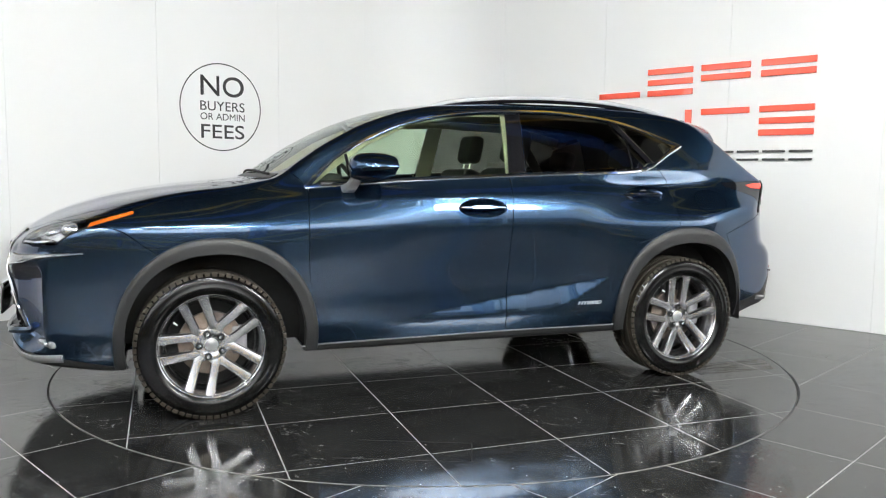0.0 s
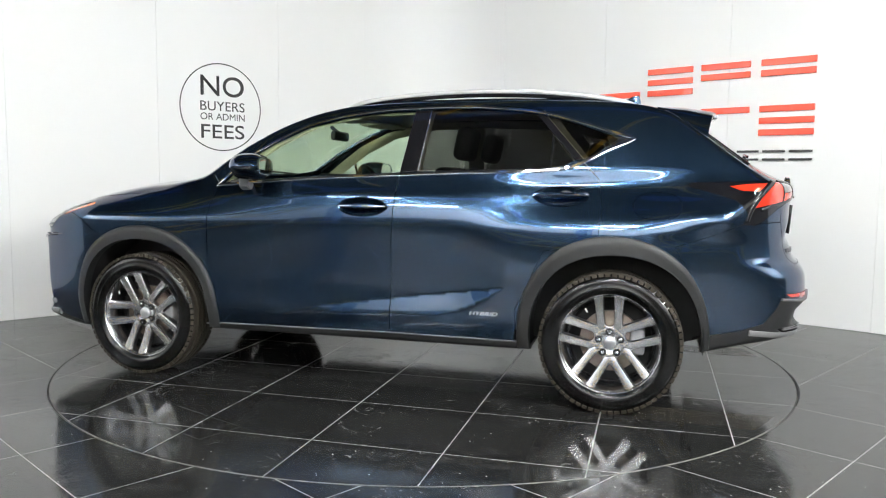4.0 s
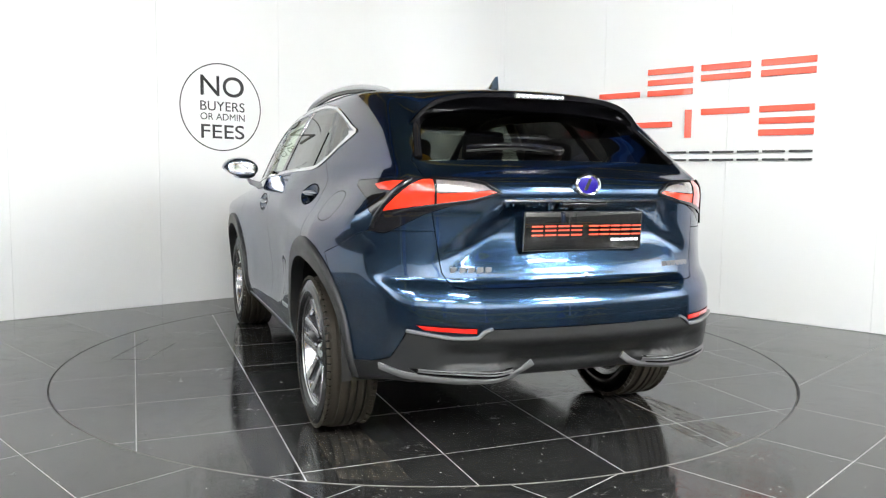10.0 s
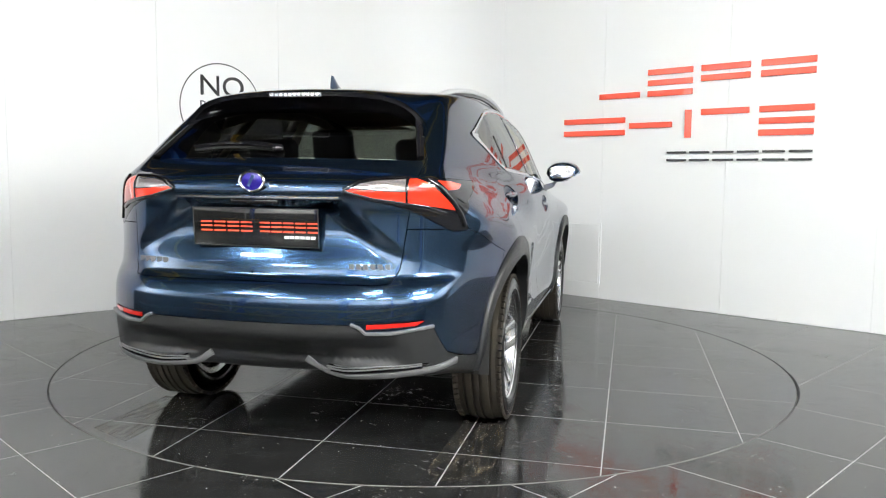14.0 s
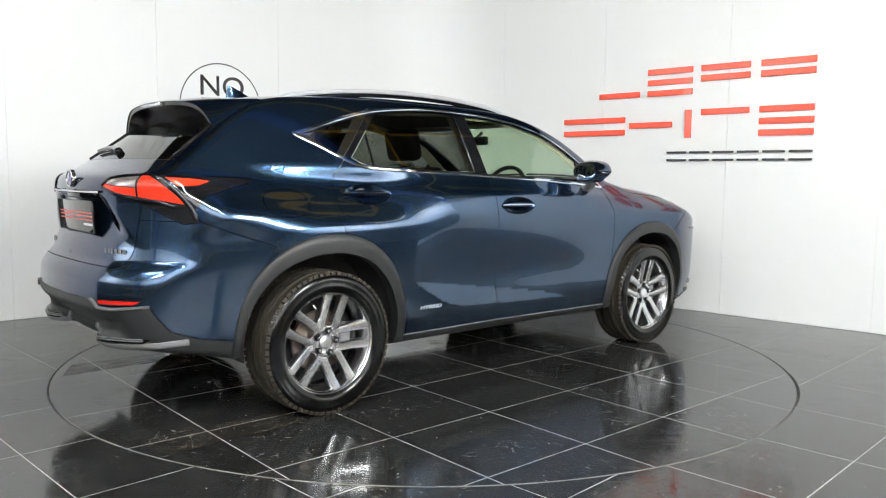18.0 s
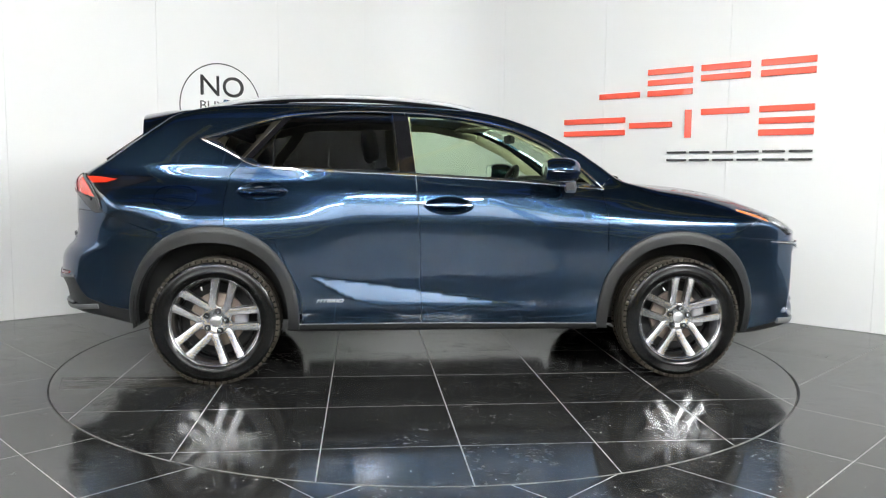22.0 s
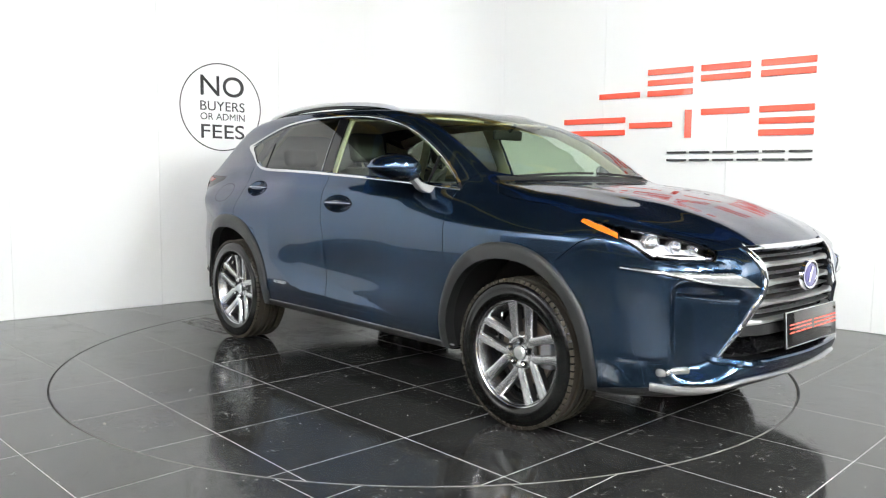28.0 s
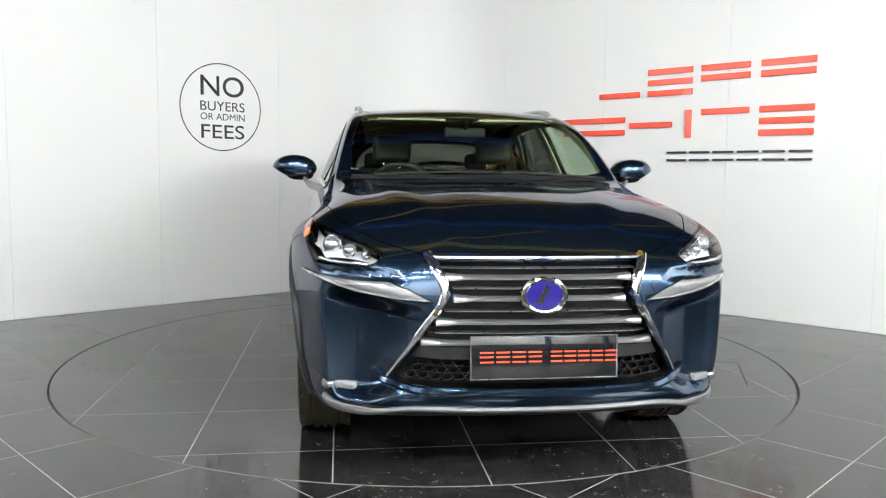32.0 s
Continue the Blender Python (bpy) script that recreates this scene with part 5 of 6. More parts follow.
def build_nose(car):
    # grille backing
    zs = np.linspace(0.405, 0.872, 22)
    ys = np.linspace(-1, 1, 30)
    pts = np.array([[(y * SPINDLE(z) * 1.02, z) for y in ys] for z in zs]).reshape(-1, 2)
    p = on_front(pts, 0.0).reshape(len(zs), len(ys), 3)
    p[:, :, 0] -= 0.075
    bm = bmesh.new()
    loft(bm, [list(map(tuple, r)) for r in p], False, False)
    part("grille_backing", bm, M_UNDER, car, "matt black grille backing")
    # collar between skin and backing
    edge = rounded([(0.0, 0.868), (0.378, 0.862), (0.388, 0.852), (0.325, 0.745), (0.40, 0.635), (0.485, 0.505), (0.535, 0.435), (0.50, 0.416), (0.0, 0.408)], times=1)
    ed = dense(edge, 0.02)
    q = on_front(ed)
    bm = bmesh.new()
    loft(bm, [[tuple(a), (a[0] - 0.08, a[1] * 0.97, a[2])] for a in q], False, False)
    both_sides("grille_collar", bm, M_BLACK, car)
    # bright frame
    tp = on_front(dense([(0.0, 0.876), (0.396, 0.874)], 0.02))
    both_sides("grille_frame", ribbon(tp, grad(tp), 0.026, 0.010), M_CHROME, car, "chrome spindle grille frame")
    fr = rounded([(0.404, 0.884), (0.335, 0.752), (0.410, 0.640), (0.495, 0.510), (0.545, 0.435)], times=2)
    d = dense(fr, 0.012)
    q = on_front(d)
    wd = [0.026 + 0.010 * float(step(0.74, 0.80, z)) - 0.014 * float(step(0.62, 0.45, z)) for y, z in d]
    both_sides("grille_frame", ribbon(q, grad(q), 0.03, 0.010, wd), M_CHROME, car, "chrome spindle grille frame")
    # bars
    for z, thick in ((0.835, 0), (0.803, 1), (0.764, 0), (0.728, 1), (0.684, 0), (0.645, 1), (0.606, 0), (0.570, 1)):
        h = float(SPINDLE(z)) - 0.012
        ys = np.linspace(-h, h, 31)
        q = on_front(np.column_stack([ys, np.full(31, z)]))
        dep = 0.022 if thick else 0.036
        rr = 0.0072 if thick else 0.0025
        bm = bmesh.new()
        rings = []
        for i, a in enumerate(q):
            e = min(i, 30 - i)
            x = a[0] - dep
            sag = -0.012 * max(0, 1 - e / 3.0) if thick else 0
            tall = rr * (1 + (0.9 * max(0, 1 - e / 3.0) if thick else 0))
            rings.append([(x + 0.004, a[1], z + tall + sag * 0), (x + 0.012, a[1], z + 0.2 * tall), (x + 0.010, a[1], z - tall), (x - 0.03, a[1], z - tall), (x - 0.03, a[1], z + tall)])
        loft(bm, rings)
        part("grille_bar", bm, M_BAR if thick else M_SATIN, car, "satin silver grille bar" if thick else "thin chrome grille line", angle=60)
    # grey valance behind the plate and the honeycomb below it
    zs = np.linspace(0.512, 0.556, 4)
    g = np.array([[(y * (SPINDLE(z) - 0.015), z) for y in np.linspace(-1, 1, 25)] for z in zs]).reshape(-1, 2)
    q = on_front(g).reshape(4, 25, 3)
    q[:, :, 0] -= 0.02
    bm = bmesh.new()
    loft(bm, [list(map(tuple, r)) for r in q], False, False)
    part("grille_valance", bm, M_CLAD, car, "dark grey grille valance")
    hexes = bmesh.new()
    for row in range(3):
        for col in range(-13, 14):
            y, z = (col + 0.5 * (row % 2)) * 0.042, 0.498 - row * 0.026
            if abs(y) > SPINDLE(z) - 0.035:
                continue
            c = on_front([(y, z)])[0]
            ring_o, ring_i = [], []
            for k in range(6):
                t = math.pi / 3 * k
                ring_o.append((c[0] - 0.035, y + 0.0225 * math.cos(t), z + 0.0155 * math.sin(t)))
                ring_i.append((c[0] - 0.035, y + 0.0185 * math.cos(t), z + 0.012 * math.sin(t)))
            deep = [(a - 0.03, b, d2) for a, b, d2 in ring_i]
            loft(hexes, [ring_o, ring_i, deep], True, False)
    part("honeycomb_grille", hexes, M_BLACK, car, "black honeycomb lower grille", smooth=False)
    # front plate with plain bars for its writing
    tilt = Matrix.Translation((2.300, 0, 0.5285)) @ Matrix.Rotation(radians(-4), 4, "Y")
    pl = part("front_plate", rbox(-0.006, 0.006, -0.267, 0.267, -0.077, 0.077, 0.004, 2, tilt), M_PLATE, car, "black display plate with red bars")
    edge = bmesh.new()
    for a in ((-0.267, 0.267, 0.0735, 0.077), (-0.267, 0.267, -0.077, -0.0735), (-0.267, -0.2635, -0.077, 0.077), (0.2635, 0.267, -0.077, 0.077)):
        box(edge, 0.004, 0.0075, a[0], a[1], a[2], a[3], tilt)
    part("plate_rim", edge, M_SATIN, pl, smooth=False)
    plate_bars(pl, tilt, 1, False)
    # round badge
    badge(car, (2.283, 0, 0.745), 1)
    # fog lamps in the hollow cheeks
    for sd in (1, -1):
        fm = Matrix.Translation((2.052, sd * 0.722, 0.380)) @ Matrix.Rotation(sd * radians(28), 4, "Z")
        fog = part("fog_lamp", rbox(-0.03, 0.012, -0.074, 0.074, -0.020, 0.018, 0.014, 3, fm), M_DRL, car, "clear fog lamp in the bumper corner")
        part("fog_bulb", ellipsoid(fm @ Vector((0.010, sd * 0.03, 0.001)), (0.010, 0.016, 0.014), 16), M_LAMP_IN, fog, "bright fog lamp bulb")
    # lower lip and blade
    lw = on_front(dense(rounded([(0.0, 0.327), (0.30, 0.328), (0.47, 0.332), (0.55, 0.318), (0.605, 0.305), (0.70, 0.306), (0.775, 0.314)], times=2), 0.02))
    both_sides("front_lip", ribbon(lw, grad(lw), 0.018, 0.012, [0.016 + 0.020 * float(step(0.54, 0.64, q[1])) for q in lw]), M_LIP, car, "satin grey lower lip")
    lip = on_front(dense([(0.0, 0.395), (0.45, 0.400), (0.55, 0.415), (0.60, 0.445)], 0.02))
    both_sides("bumper_blade", ribbon(lip, grad(lip), 0.030, 0.016), M_PAINT, car)
    lg = on_front(dense([(0.415, 0.722), (0.50, 0.729), (0.66, 0.752), (0.78, 0.781), (0.86, 0.801)], 0.02), 0.004)
    both_sides("light_guide", ribbon(lg, grad(lg), 0.006, 0.005), M_CLEARW, car, "white light guide along the running light")
    for k in range(16):
        y = 0.56 + 0.017 * k
        c = on_front([(y, 0.781 + 0.055 * max(0, y - 0.60))], 0.006)[0]
        both_sides("light_cell", rbox(-0.003, 0.003, -0.004, 0.004, -0.002, 0.002, 0.0008, 1, Matrix.Translation(c)), M_LAMP_IN, car)
    # lamp units
    for (x, y, z, r) in ((1.985, 0.755, 0.896, 0.039), (2.055, 0.690, 0.882, 0.027), (2.100, 0.630, 0.871, 0.019)):
        bm = bmesh.new()
        prof = [(0.0, 0.030), (r * 0.45, 0.027), (r * 0.75, 0.018), (r * 0.86, 0.006), (r * 0.9, 0.004), (r, 0.008), (r * 1.06, 0.0), (r * 1.0, -0.03)]
        lathe(bm, prof, 28, "z")
        m = Matrix.Translation((x - 0.045, y - 0.01, z)) @ Matrix.Rotation(radians(90), 4, "Y") @ Matrix.Rotation(radians(-22), 4, "X")
        bmesh.ops.transform(bm, matrix=m, verts=bm.verts)
        both_sides("projector_lamp", bm, M_LAMP_IN, car, "chromed projector lamp")
    lb = on_front(dense([(0.615, 0.848), (0.70, 0.848), (0.76, 0.852), (0.80, 0.858)], 0.02), -0.012)
    both_sides("lamp_light_bar", ribbon(lb, grad(lb), 0.012, 0.008), M_LAMP_IN, car, "bright bar in the headlamp")
    up = on_front(dense([(0.585, 0.884), (0.63, 0.904), (0.71, 0.930), (0.78, 0.952)], 0.02), -0.010)
    both_sides("lamp_eyebrow", ribbon(up, grad(up), 0.009, 0.006), M_BLACK, car, "gloss black headlamp brow")


def plate_bars(pl, m, sign, white):
    """The plate's writing, as plain bars of its size and colour."""
    slots = [-0.232 + 0.058 * i for i in range(4)] + [0.022 + 0.05 * i for i in range(5)]
    bm = bmesh.new()
    for i, y in enumerate(slots):
        w = 0.048 if i < 4 else 0.042
        y0, y1 = (y, y + w)
        for z in (-0.018, 0.0, 0.016):
            bm = bmesh.new()
            box(bm, *sorted((sign * 0.0062, sign * 0.0072)), *sorted((sign * y0, sign * y1)), z, z + 0.006, m)
            part("plate_bar", bm, M_SIGNRED, pl, smooth=False)
    if white:
        bm = bmesh.new()
        for i in range(6):
            y0 = 0.125 + i * 0.022
            bm = bmesh.new()
            box(bm, *sorted((sign * 0.0062, sign * 0.0072)), *sorted((sign * y0, sign * (y0 + 0.018))), -0.042, -0.031, m)
            part("plate_bar", bm, M_WHITEP, pl, smooth=False)


def badge(car, c, s):
    """An oval emblem: a chrome ring round blue enamel."""
    ry, rz = (0.085, 0.066) if s > 0 else (0.056, 0.043)
    ring = bmesh.new()
    prof = [(0.74, 0.001), (0.79, 0.007), (0.90, 0.009), (1.0, 0.006), (1.03, -0.01)]
    lathe(ring, prof, 48, "z")
    disc = bmesh.new()
    lathe(disc, [(0.0, 0.008), (0.5, 0.007), (0.84, 0.004)], 48, "z")
    bar = bmesh.new()
    for a, b in (((-0.25, -0.46), (0.14, 0.55)),):
        d = Vector((b[0] - a[0], b[1] - a[1], 0)).normalized()
        n = Vector((-d.y, d.x, 0)) * 0.12
        A, B = Vector((*a, 0)), Vector((*b, 0))
        lo = [bar.verts.new(q) for q in (A - n, B - n, B + n, A + n)]
        hi = [bar.verts.new(q + Vector((0, 0, 0.009))) for q in (A - n, B - n, B + n, A + n)]
        bar.faces.new(hi)
        for i in range(4):
            bar.faces.new((lo[i], lo[(i + 1) % 4], hi[(i + 1) % 4], hi[i]))
    m = Matrix.Translation(c) @ Matrix(((0, 0, s, 0), (s * ry, 0, 0, 0), (0, rz, 0, 0), (0, 0, 0, 1)))
    root = None
    for nm, bm, mt in (("emblem_ring", ring, M_CHROME), ("emblem_disc", disc, M_BLUE), ("emblem_bar", bar, M_CHROME)):
        bmesh.ops.transform(bm, matrix=m, verts=bm.verts)
        ob = part(nm, bm, mt, root or car, "chrome emblem ring" if root is None else "")
        root = root or ob


def build_tail(car):
    # spoiler: its rear edge falls off towards both ends
    edge_z = curve1([(0.0, 1.530), (0.20, 1.526), (0.36, 1.514), (0.46, 1.488), (0.53, 1.440), (0.575, 1.385)], 0.02)
    root_z = curve1([(0.0, 0.0), (0.40, 0.0), (0.54, 0.0), (0.575, -0.012)], 0.02)

    def section(y):
        x1 = -1.835 + 0.20 * y * y
        return x1, float(edge_z(abs(y)))

    bm = bmesh.new()
    rings, under = [], []
    for y in np.linspace(-0.572, 0.572, 45):
        x1, zt = section(y)
        yr = y * 1.065
        z0 = float(on_top([(-1.52, abs(yr))])[0][2]) + 0.004 + float(root_z(abs(y)))
        rings.append([(-1.52, yr, z0), (-1.52 * 0.5 + x1 * 0.5, y * 1.03, z0 * 0.5 + zt * 0.5 + 0.008), (x1 + 0.02, y, zt + 0.001), (x1, y, zt - 0.007), (x1 + 0.03, y, zt - 0.016), (-1.60, yr, z0 - 0.05)])
        yu = y * 0.985
        under.append([(x1 + 0.004, yu, zt - 0.006), (x1 + 0.008, yu, zt - 0.026), (x1 + 0.050, yu, zt - 0.042), (-1.700, yu, min(zt - 0.080, 1.440)), (-1.665, yu, zt - 0.03), (x1 + 0.05, yu, zt - 0.008)])
    loft(bm, rings)
    sp = part("roof_spoiler", bm, M_PAINT, car, "body-coloured roof spoiler", angle=40)
    bm = bmesh.new()
    loft(bm, under)
    part("spoiler_underside", bm, M_BLACK, sp, "gloss black spoiler underside", angle=40)
    lamp = rbox(-1.842, -1.822, -0.118, 0.118, 1.498, 1.517, 0.003, 2)
    lm = part("high_brake_lamp", lamp, M_CLEARW, sp, "clear high-level brake lamp")
    for i in range(11):
        y = -0.105 + 0.021 * i
        part("lamp_cell", rbox(-1.846, -1.840, y - 0.0075, y + 0.0075, 1.501, 1.514, 0.002, 1), M_LAMP_IN, lm)
    # black edging of the tail lamps
    for line, wd in (([(0.366, 1.097), (0.47, 1.070), (0.58, 1.053), (0.66, 1.038), (0.72, 1.016)], 0.016), ([(0.360, 1.106), (0.41, 1.140), (0.48, 1.152), (0.60, 1.156)], 0.012), ([(0.592, 1.150), (0.590, 1.052)], 0.009)):
        e = on_front(dense(line, 0.02), 0.003, -1)
        both_sides("lamp_edging", ribbon(e, grad(e), wd, 0.003), M_BLACK, car, "gloss black lamp edging")
    e = on_side(dense([(-2.062, 1.152), (-2.010, 1.085), (-1.962, 1.010), (-1.948, 0.965)], 0.02), 0.003)
    both_sides("lamp_edging", ribbon(e, grad(e), 0.020, 0.004), M_BLACK, car, "gloss black lamp edging")
    # strakes beside the rear window
    st = on_front([(0.60, 1.235), (0.575, 1.30), (0.545, 1.37), (0.525, 1.43)], 0.0, -1)
    both_sides("window_strake", ribbon(st, grad(st), 0.030, 0.010), M_BLACK, car, "gloss black strake")
    # rear wiper
    a = on_front([(y, 1.262 + 0.014 * math.sin(math.pi * (y + 0.01) / 0.42)) for y in np.linspace(0.0, 0.40, 16)], 0.018, -1)
    bm = ribbon(a, grad(a), 0.018, 0.010, [0.030 - 0.018 * i / 15 for i in range(16)])
    w = part("rear_wiper", bm, M_BLACK, car, "black rear wiper")
    piv = on_front([(0.0, 1.262)], 0.012, -1)[0]
    part("wiper_pivot", ellipsoid(piv, (0.022, 0.026, 0.018), 16), M_BLACK, w)
    b = a - np.array([0, 0, 0.014])
    part("wiper_blade", ribbon(b, grad(b), 0.007, 0.004), M_UNDER, w)
    # bright strip over the plate
    d = np.column_stack([np.linspace(-0.345, 0.345, 25), np.full(25, 1.075)])
    q = on_front(d, 0.003, -1)
    part("tailgate_strip", ribbon(q, grad(q), 0.012, 0.010), M_CHROME, car, "chrome strip over the plate")
    # rear plate
    m = Matrix.Translation((-2.214, 0, 0.956)) @ Matrix.Rotation(radians(-4), 4, "Y")
    pl = part("rear_plate", rbox(-0.006, 0.006, -0.267, 0.267, -0.076, 0.076, 0.004, 2, m), M_PLATE, car, "black display plate with red bars")
    edge = bmesh.new()
    for a in ((-0.267, 0.267, 0.0735, 0.076), (-0.267, 0.267, -0.076, -0.0735), (-0.267, -0.2635, -0.076, 0.076), (0.2635, 0.267, -0.076, 0.076)):
        box(edge, -0.0075, -0.004, a[0], a[1], a[2], a[3], m)
    part("plate_rim", edge, M_CLAD, pl, smooth=False)
    plate_bars(pl, m, -1, True)
    part("tailgate_release", rbox(-2.225, -2.19, -0.10, 0.10, 1.046, 1.066, 0.004), M_BLACK, car)
    badge(car, (-2.236, 0, 1.135), -1)
    # name bars on the tailgate
    for y0, y1, n in ((0.545, 0.385, 5), (-0.385, -0.545, 6)):
        for i in range(n):
            ya = y0 + (y1 - y0) * i / n
            yb = ya + (y1 - y0) / n * 0.8
            ym = (ya + yb) / 2
            c = on_front([(ym, 0.812)], 0.001, -1)[0]
            part("name_bar", rbox(c[0] - 0.003, c[0] + 0.003, -abs(ya - yb) / 2, abs(ya - yb) / 2, -0.011, 0.011, 0.002, 1, Matrix.Translation((0, ym, c[2]))), M_SATIND, car)
    # diffuser blades
    for s, z0 in ((1, 0), (1, 1), (1, 2)):
        z = 0.428 - 0.008 * z0
        q = on_front(np.column_stack([np.linspace(0.30, 0.66, 16), np.linspace(z - 0.004, z + 0.012, 16)]), 0.004, -1)
        both_sides("diffuser_fin", ribbon(q, grad(q), 0.0035, 0.004), M_BLACK if z0 == 2 else M_SATIND, car)
    q = on_front(dense([(0.205, 0.444), (0.25, 0.416), (0.288, 0.400), (0.40, 0.397), (0.55, 0.402), (0.70, 0.412), (0.76, 0.425)], 0.02), 0.004, -1)
    both_sides("diffuser_edge", ribbon(q, grad(q), 0.027, 0.006), M_SATIND, car, "satin grey diffuser edge")
    q = on_front(dense([(0.42, 0.604), (0.45, 0.592), (0.475, 0.570), (0.56, 0.568), (0.70, 0.586)], 0.015), 0.002, -1)
    both_sides("reflector_surround", ribbon(q, grad(q), 0.012, 0.010), M_SATIND, car)


M_SATIND = mat("satin_dark_grey", (0.17, 0.17, 0.175), 0.4, 0.4, noise_scale=40, noise_amt=0.08)


def build_cabin(car):
    part("dashboard", rbox(0.50, 1.02, -0.66, 0.66, 1.04, 1.135, 0.035, 3), M_DASH, car, "black dashboard")
    part("instrument_hood", rbox(0.46, 0.72, -0.54, -0.20, 1.10, 1.175, 0.03, 3), M_DASH, car)
    part("door_card", rbox(-1.25, 0.80, 0.70, 0.80, 0.90, 1.135, 0.02, 2), M_DASH, car)
    part("door_card", rbox(-1.25, 0.80, -0.80, -0.70, 0.90, 1.135, 0.02, 2), M_DASH, car)
    bm = bmesh.new()
    R, r = 0.185, 0.014
    rings = []
    for i in range(40):
        t = 2 * math.pi * i / 40
        rings.append([((R + r * math.cos(p)) * math.cos(t), (R + r * math.cos(p)) * math.sin(t), r * math.sin(p)) for p in (2 * math.pi * k / 10 for k in range(10))])
    loft(bm, rings + [rings[0]], True, False)
    bmesh.ops.remove_doubles(bm, verts=bm.verts, dist=1e-5)
    m = Matrix.Translation((0.36, -0.37, 1.06)) @ Matrix.Rotation(radians(-66), 4, "Y")
    bmesh.ops.transform(bm, matrix=m, verts=bm.verts)
    sw = part("steering_wheel", bm, M_DASH, car, "black leather steering wheel")
    part("wheel_boss", rbox(-0.07, 0.07, -0.07, 0.07, -0.03, 0.02, 0.025, 3, m), M_DASH, sw)
    part("wheel_spoke", rbox(-0.012, 0.012, -0.18, 0.18, -0.01, 0.006, 0.005, 1, m), M_SATIN, sw)
    for x, ys, tall in ((-0.28, (0.36, -0.36), 1.20), (-1.05, (0.40, -0.40), 1.17)):
        for y in ys:
            lean = Matrix.Translation((x, y, 0.72)) @ Matrix.Rotation(radians(-16), 4, "Y")
            part("seat_back", rbox(-0.06, 0.07, -0.25, 0.25, 0.0, (tall - 0.72) * 1.06, 0.05, 4, lean), M_SEAT, car, "dark leather seat back")
            h = Matrix.Translation((x - 0.165 if x > -0.6 else x - 0.14, y, tall + 0.01)) @ Matrix.Rotation(radians(-12), 4, "Y")
            hr = part("headrest", rbox(-0.05, 0.045, -0.13, 0.13, 0.045, 0.235 if x > -0.6 else 0.17, 0.038, 4, h), M_SEAT, car, "dark leather headrest")
            for s in (-0.055, 0.055):
                part("headrest_post", tube(bmesh.new(), [h @ Vector((0, s, -0.06)), h @ Vector((0, s, 0.08))], 0.006, 8), M_CHROME, hr)
    # cream headlining and pillar linings
    xs, ys = np.linspace(0.30, -1.66, 24), np.linspace(-0.56, 0.56, 15)
    g = np.array([[(x, y * (1 - 0.12 * max(0, (-x - 0.9)))) for y in ys] for x in xs]).reshape(-1, 2)
    q = on_top(g, -0.035).reshape(24, 15, 3)
    bm = bmesh.new()
    loft(bm, [list(map(tuple, r)) for r in q], False, False)
    part("headlining", bm, M_CREAM, car, "cream cloth headlining")
    for nm, line, w in (("pillar_lining", [(0.90, 1.115), (0.74, 1.235), (0.55, 1.365), (0.33, 1.468)], 0.07), ("pillar_lining", [(-0.27, 1.10), (-0.285, 1.30), (-0.305, 1.525)], 0.11),
                        ("pillar_lining", [(-1.13, 1.10), (-1.20, 1.22), (-1.05, 1.40), (-0.98, 1.50)], 0.07), ("pillar_lining", [(0.33, 1.470), (0.0, 1.535), (-0.4, 1.548), (-0.9, 1.53), (-1.3, 1.44)], 0.06), ("pillar_lining", [(-1.50, 1.15), (-1.45, 1.28), (-1.38, 1.42)], 0.22)):
        d = dense(line, 0.04)
        p = on_side(d, -0.035)
        both_sides(nm, ribbon(p, -grad(p), w, 0.012), M_CREAM, car, "cream pillar lining")
    part("interior_mirror", rbox(0.44, 0.475, -0.12, 0.12, 1.385, 1.445, 0.014, 3), M_DASH, car, "black interior mirror")
    part("mirror_stem", tube(bmesh.new(), [(0.46, 0, 1.43), (0.52, 0, 1.475)], 0.012, 8), M_DASH, car)
    for s in (1, -1):
        part("sun_visor", rbox(0.14, 0.36, s * 0.30 - 0.20, s * 0.30 + 0.20, 1.488, 1.502, 0.006, 2, Matrix.Translation((0.0, 0, 0.0))), M_CREAM, car, "cream sun visor")
    part("parcel_shelf", rbox(-1.98, -1.20, -0.58, 0.58, 1.10, 1.13, 0.01, 2), M_DASH, car)


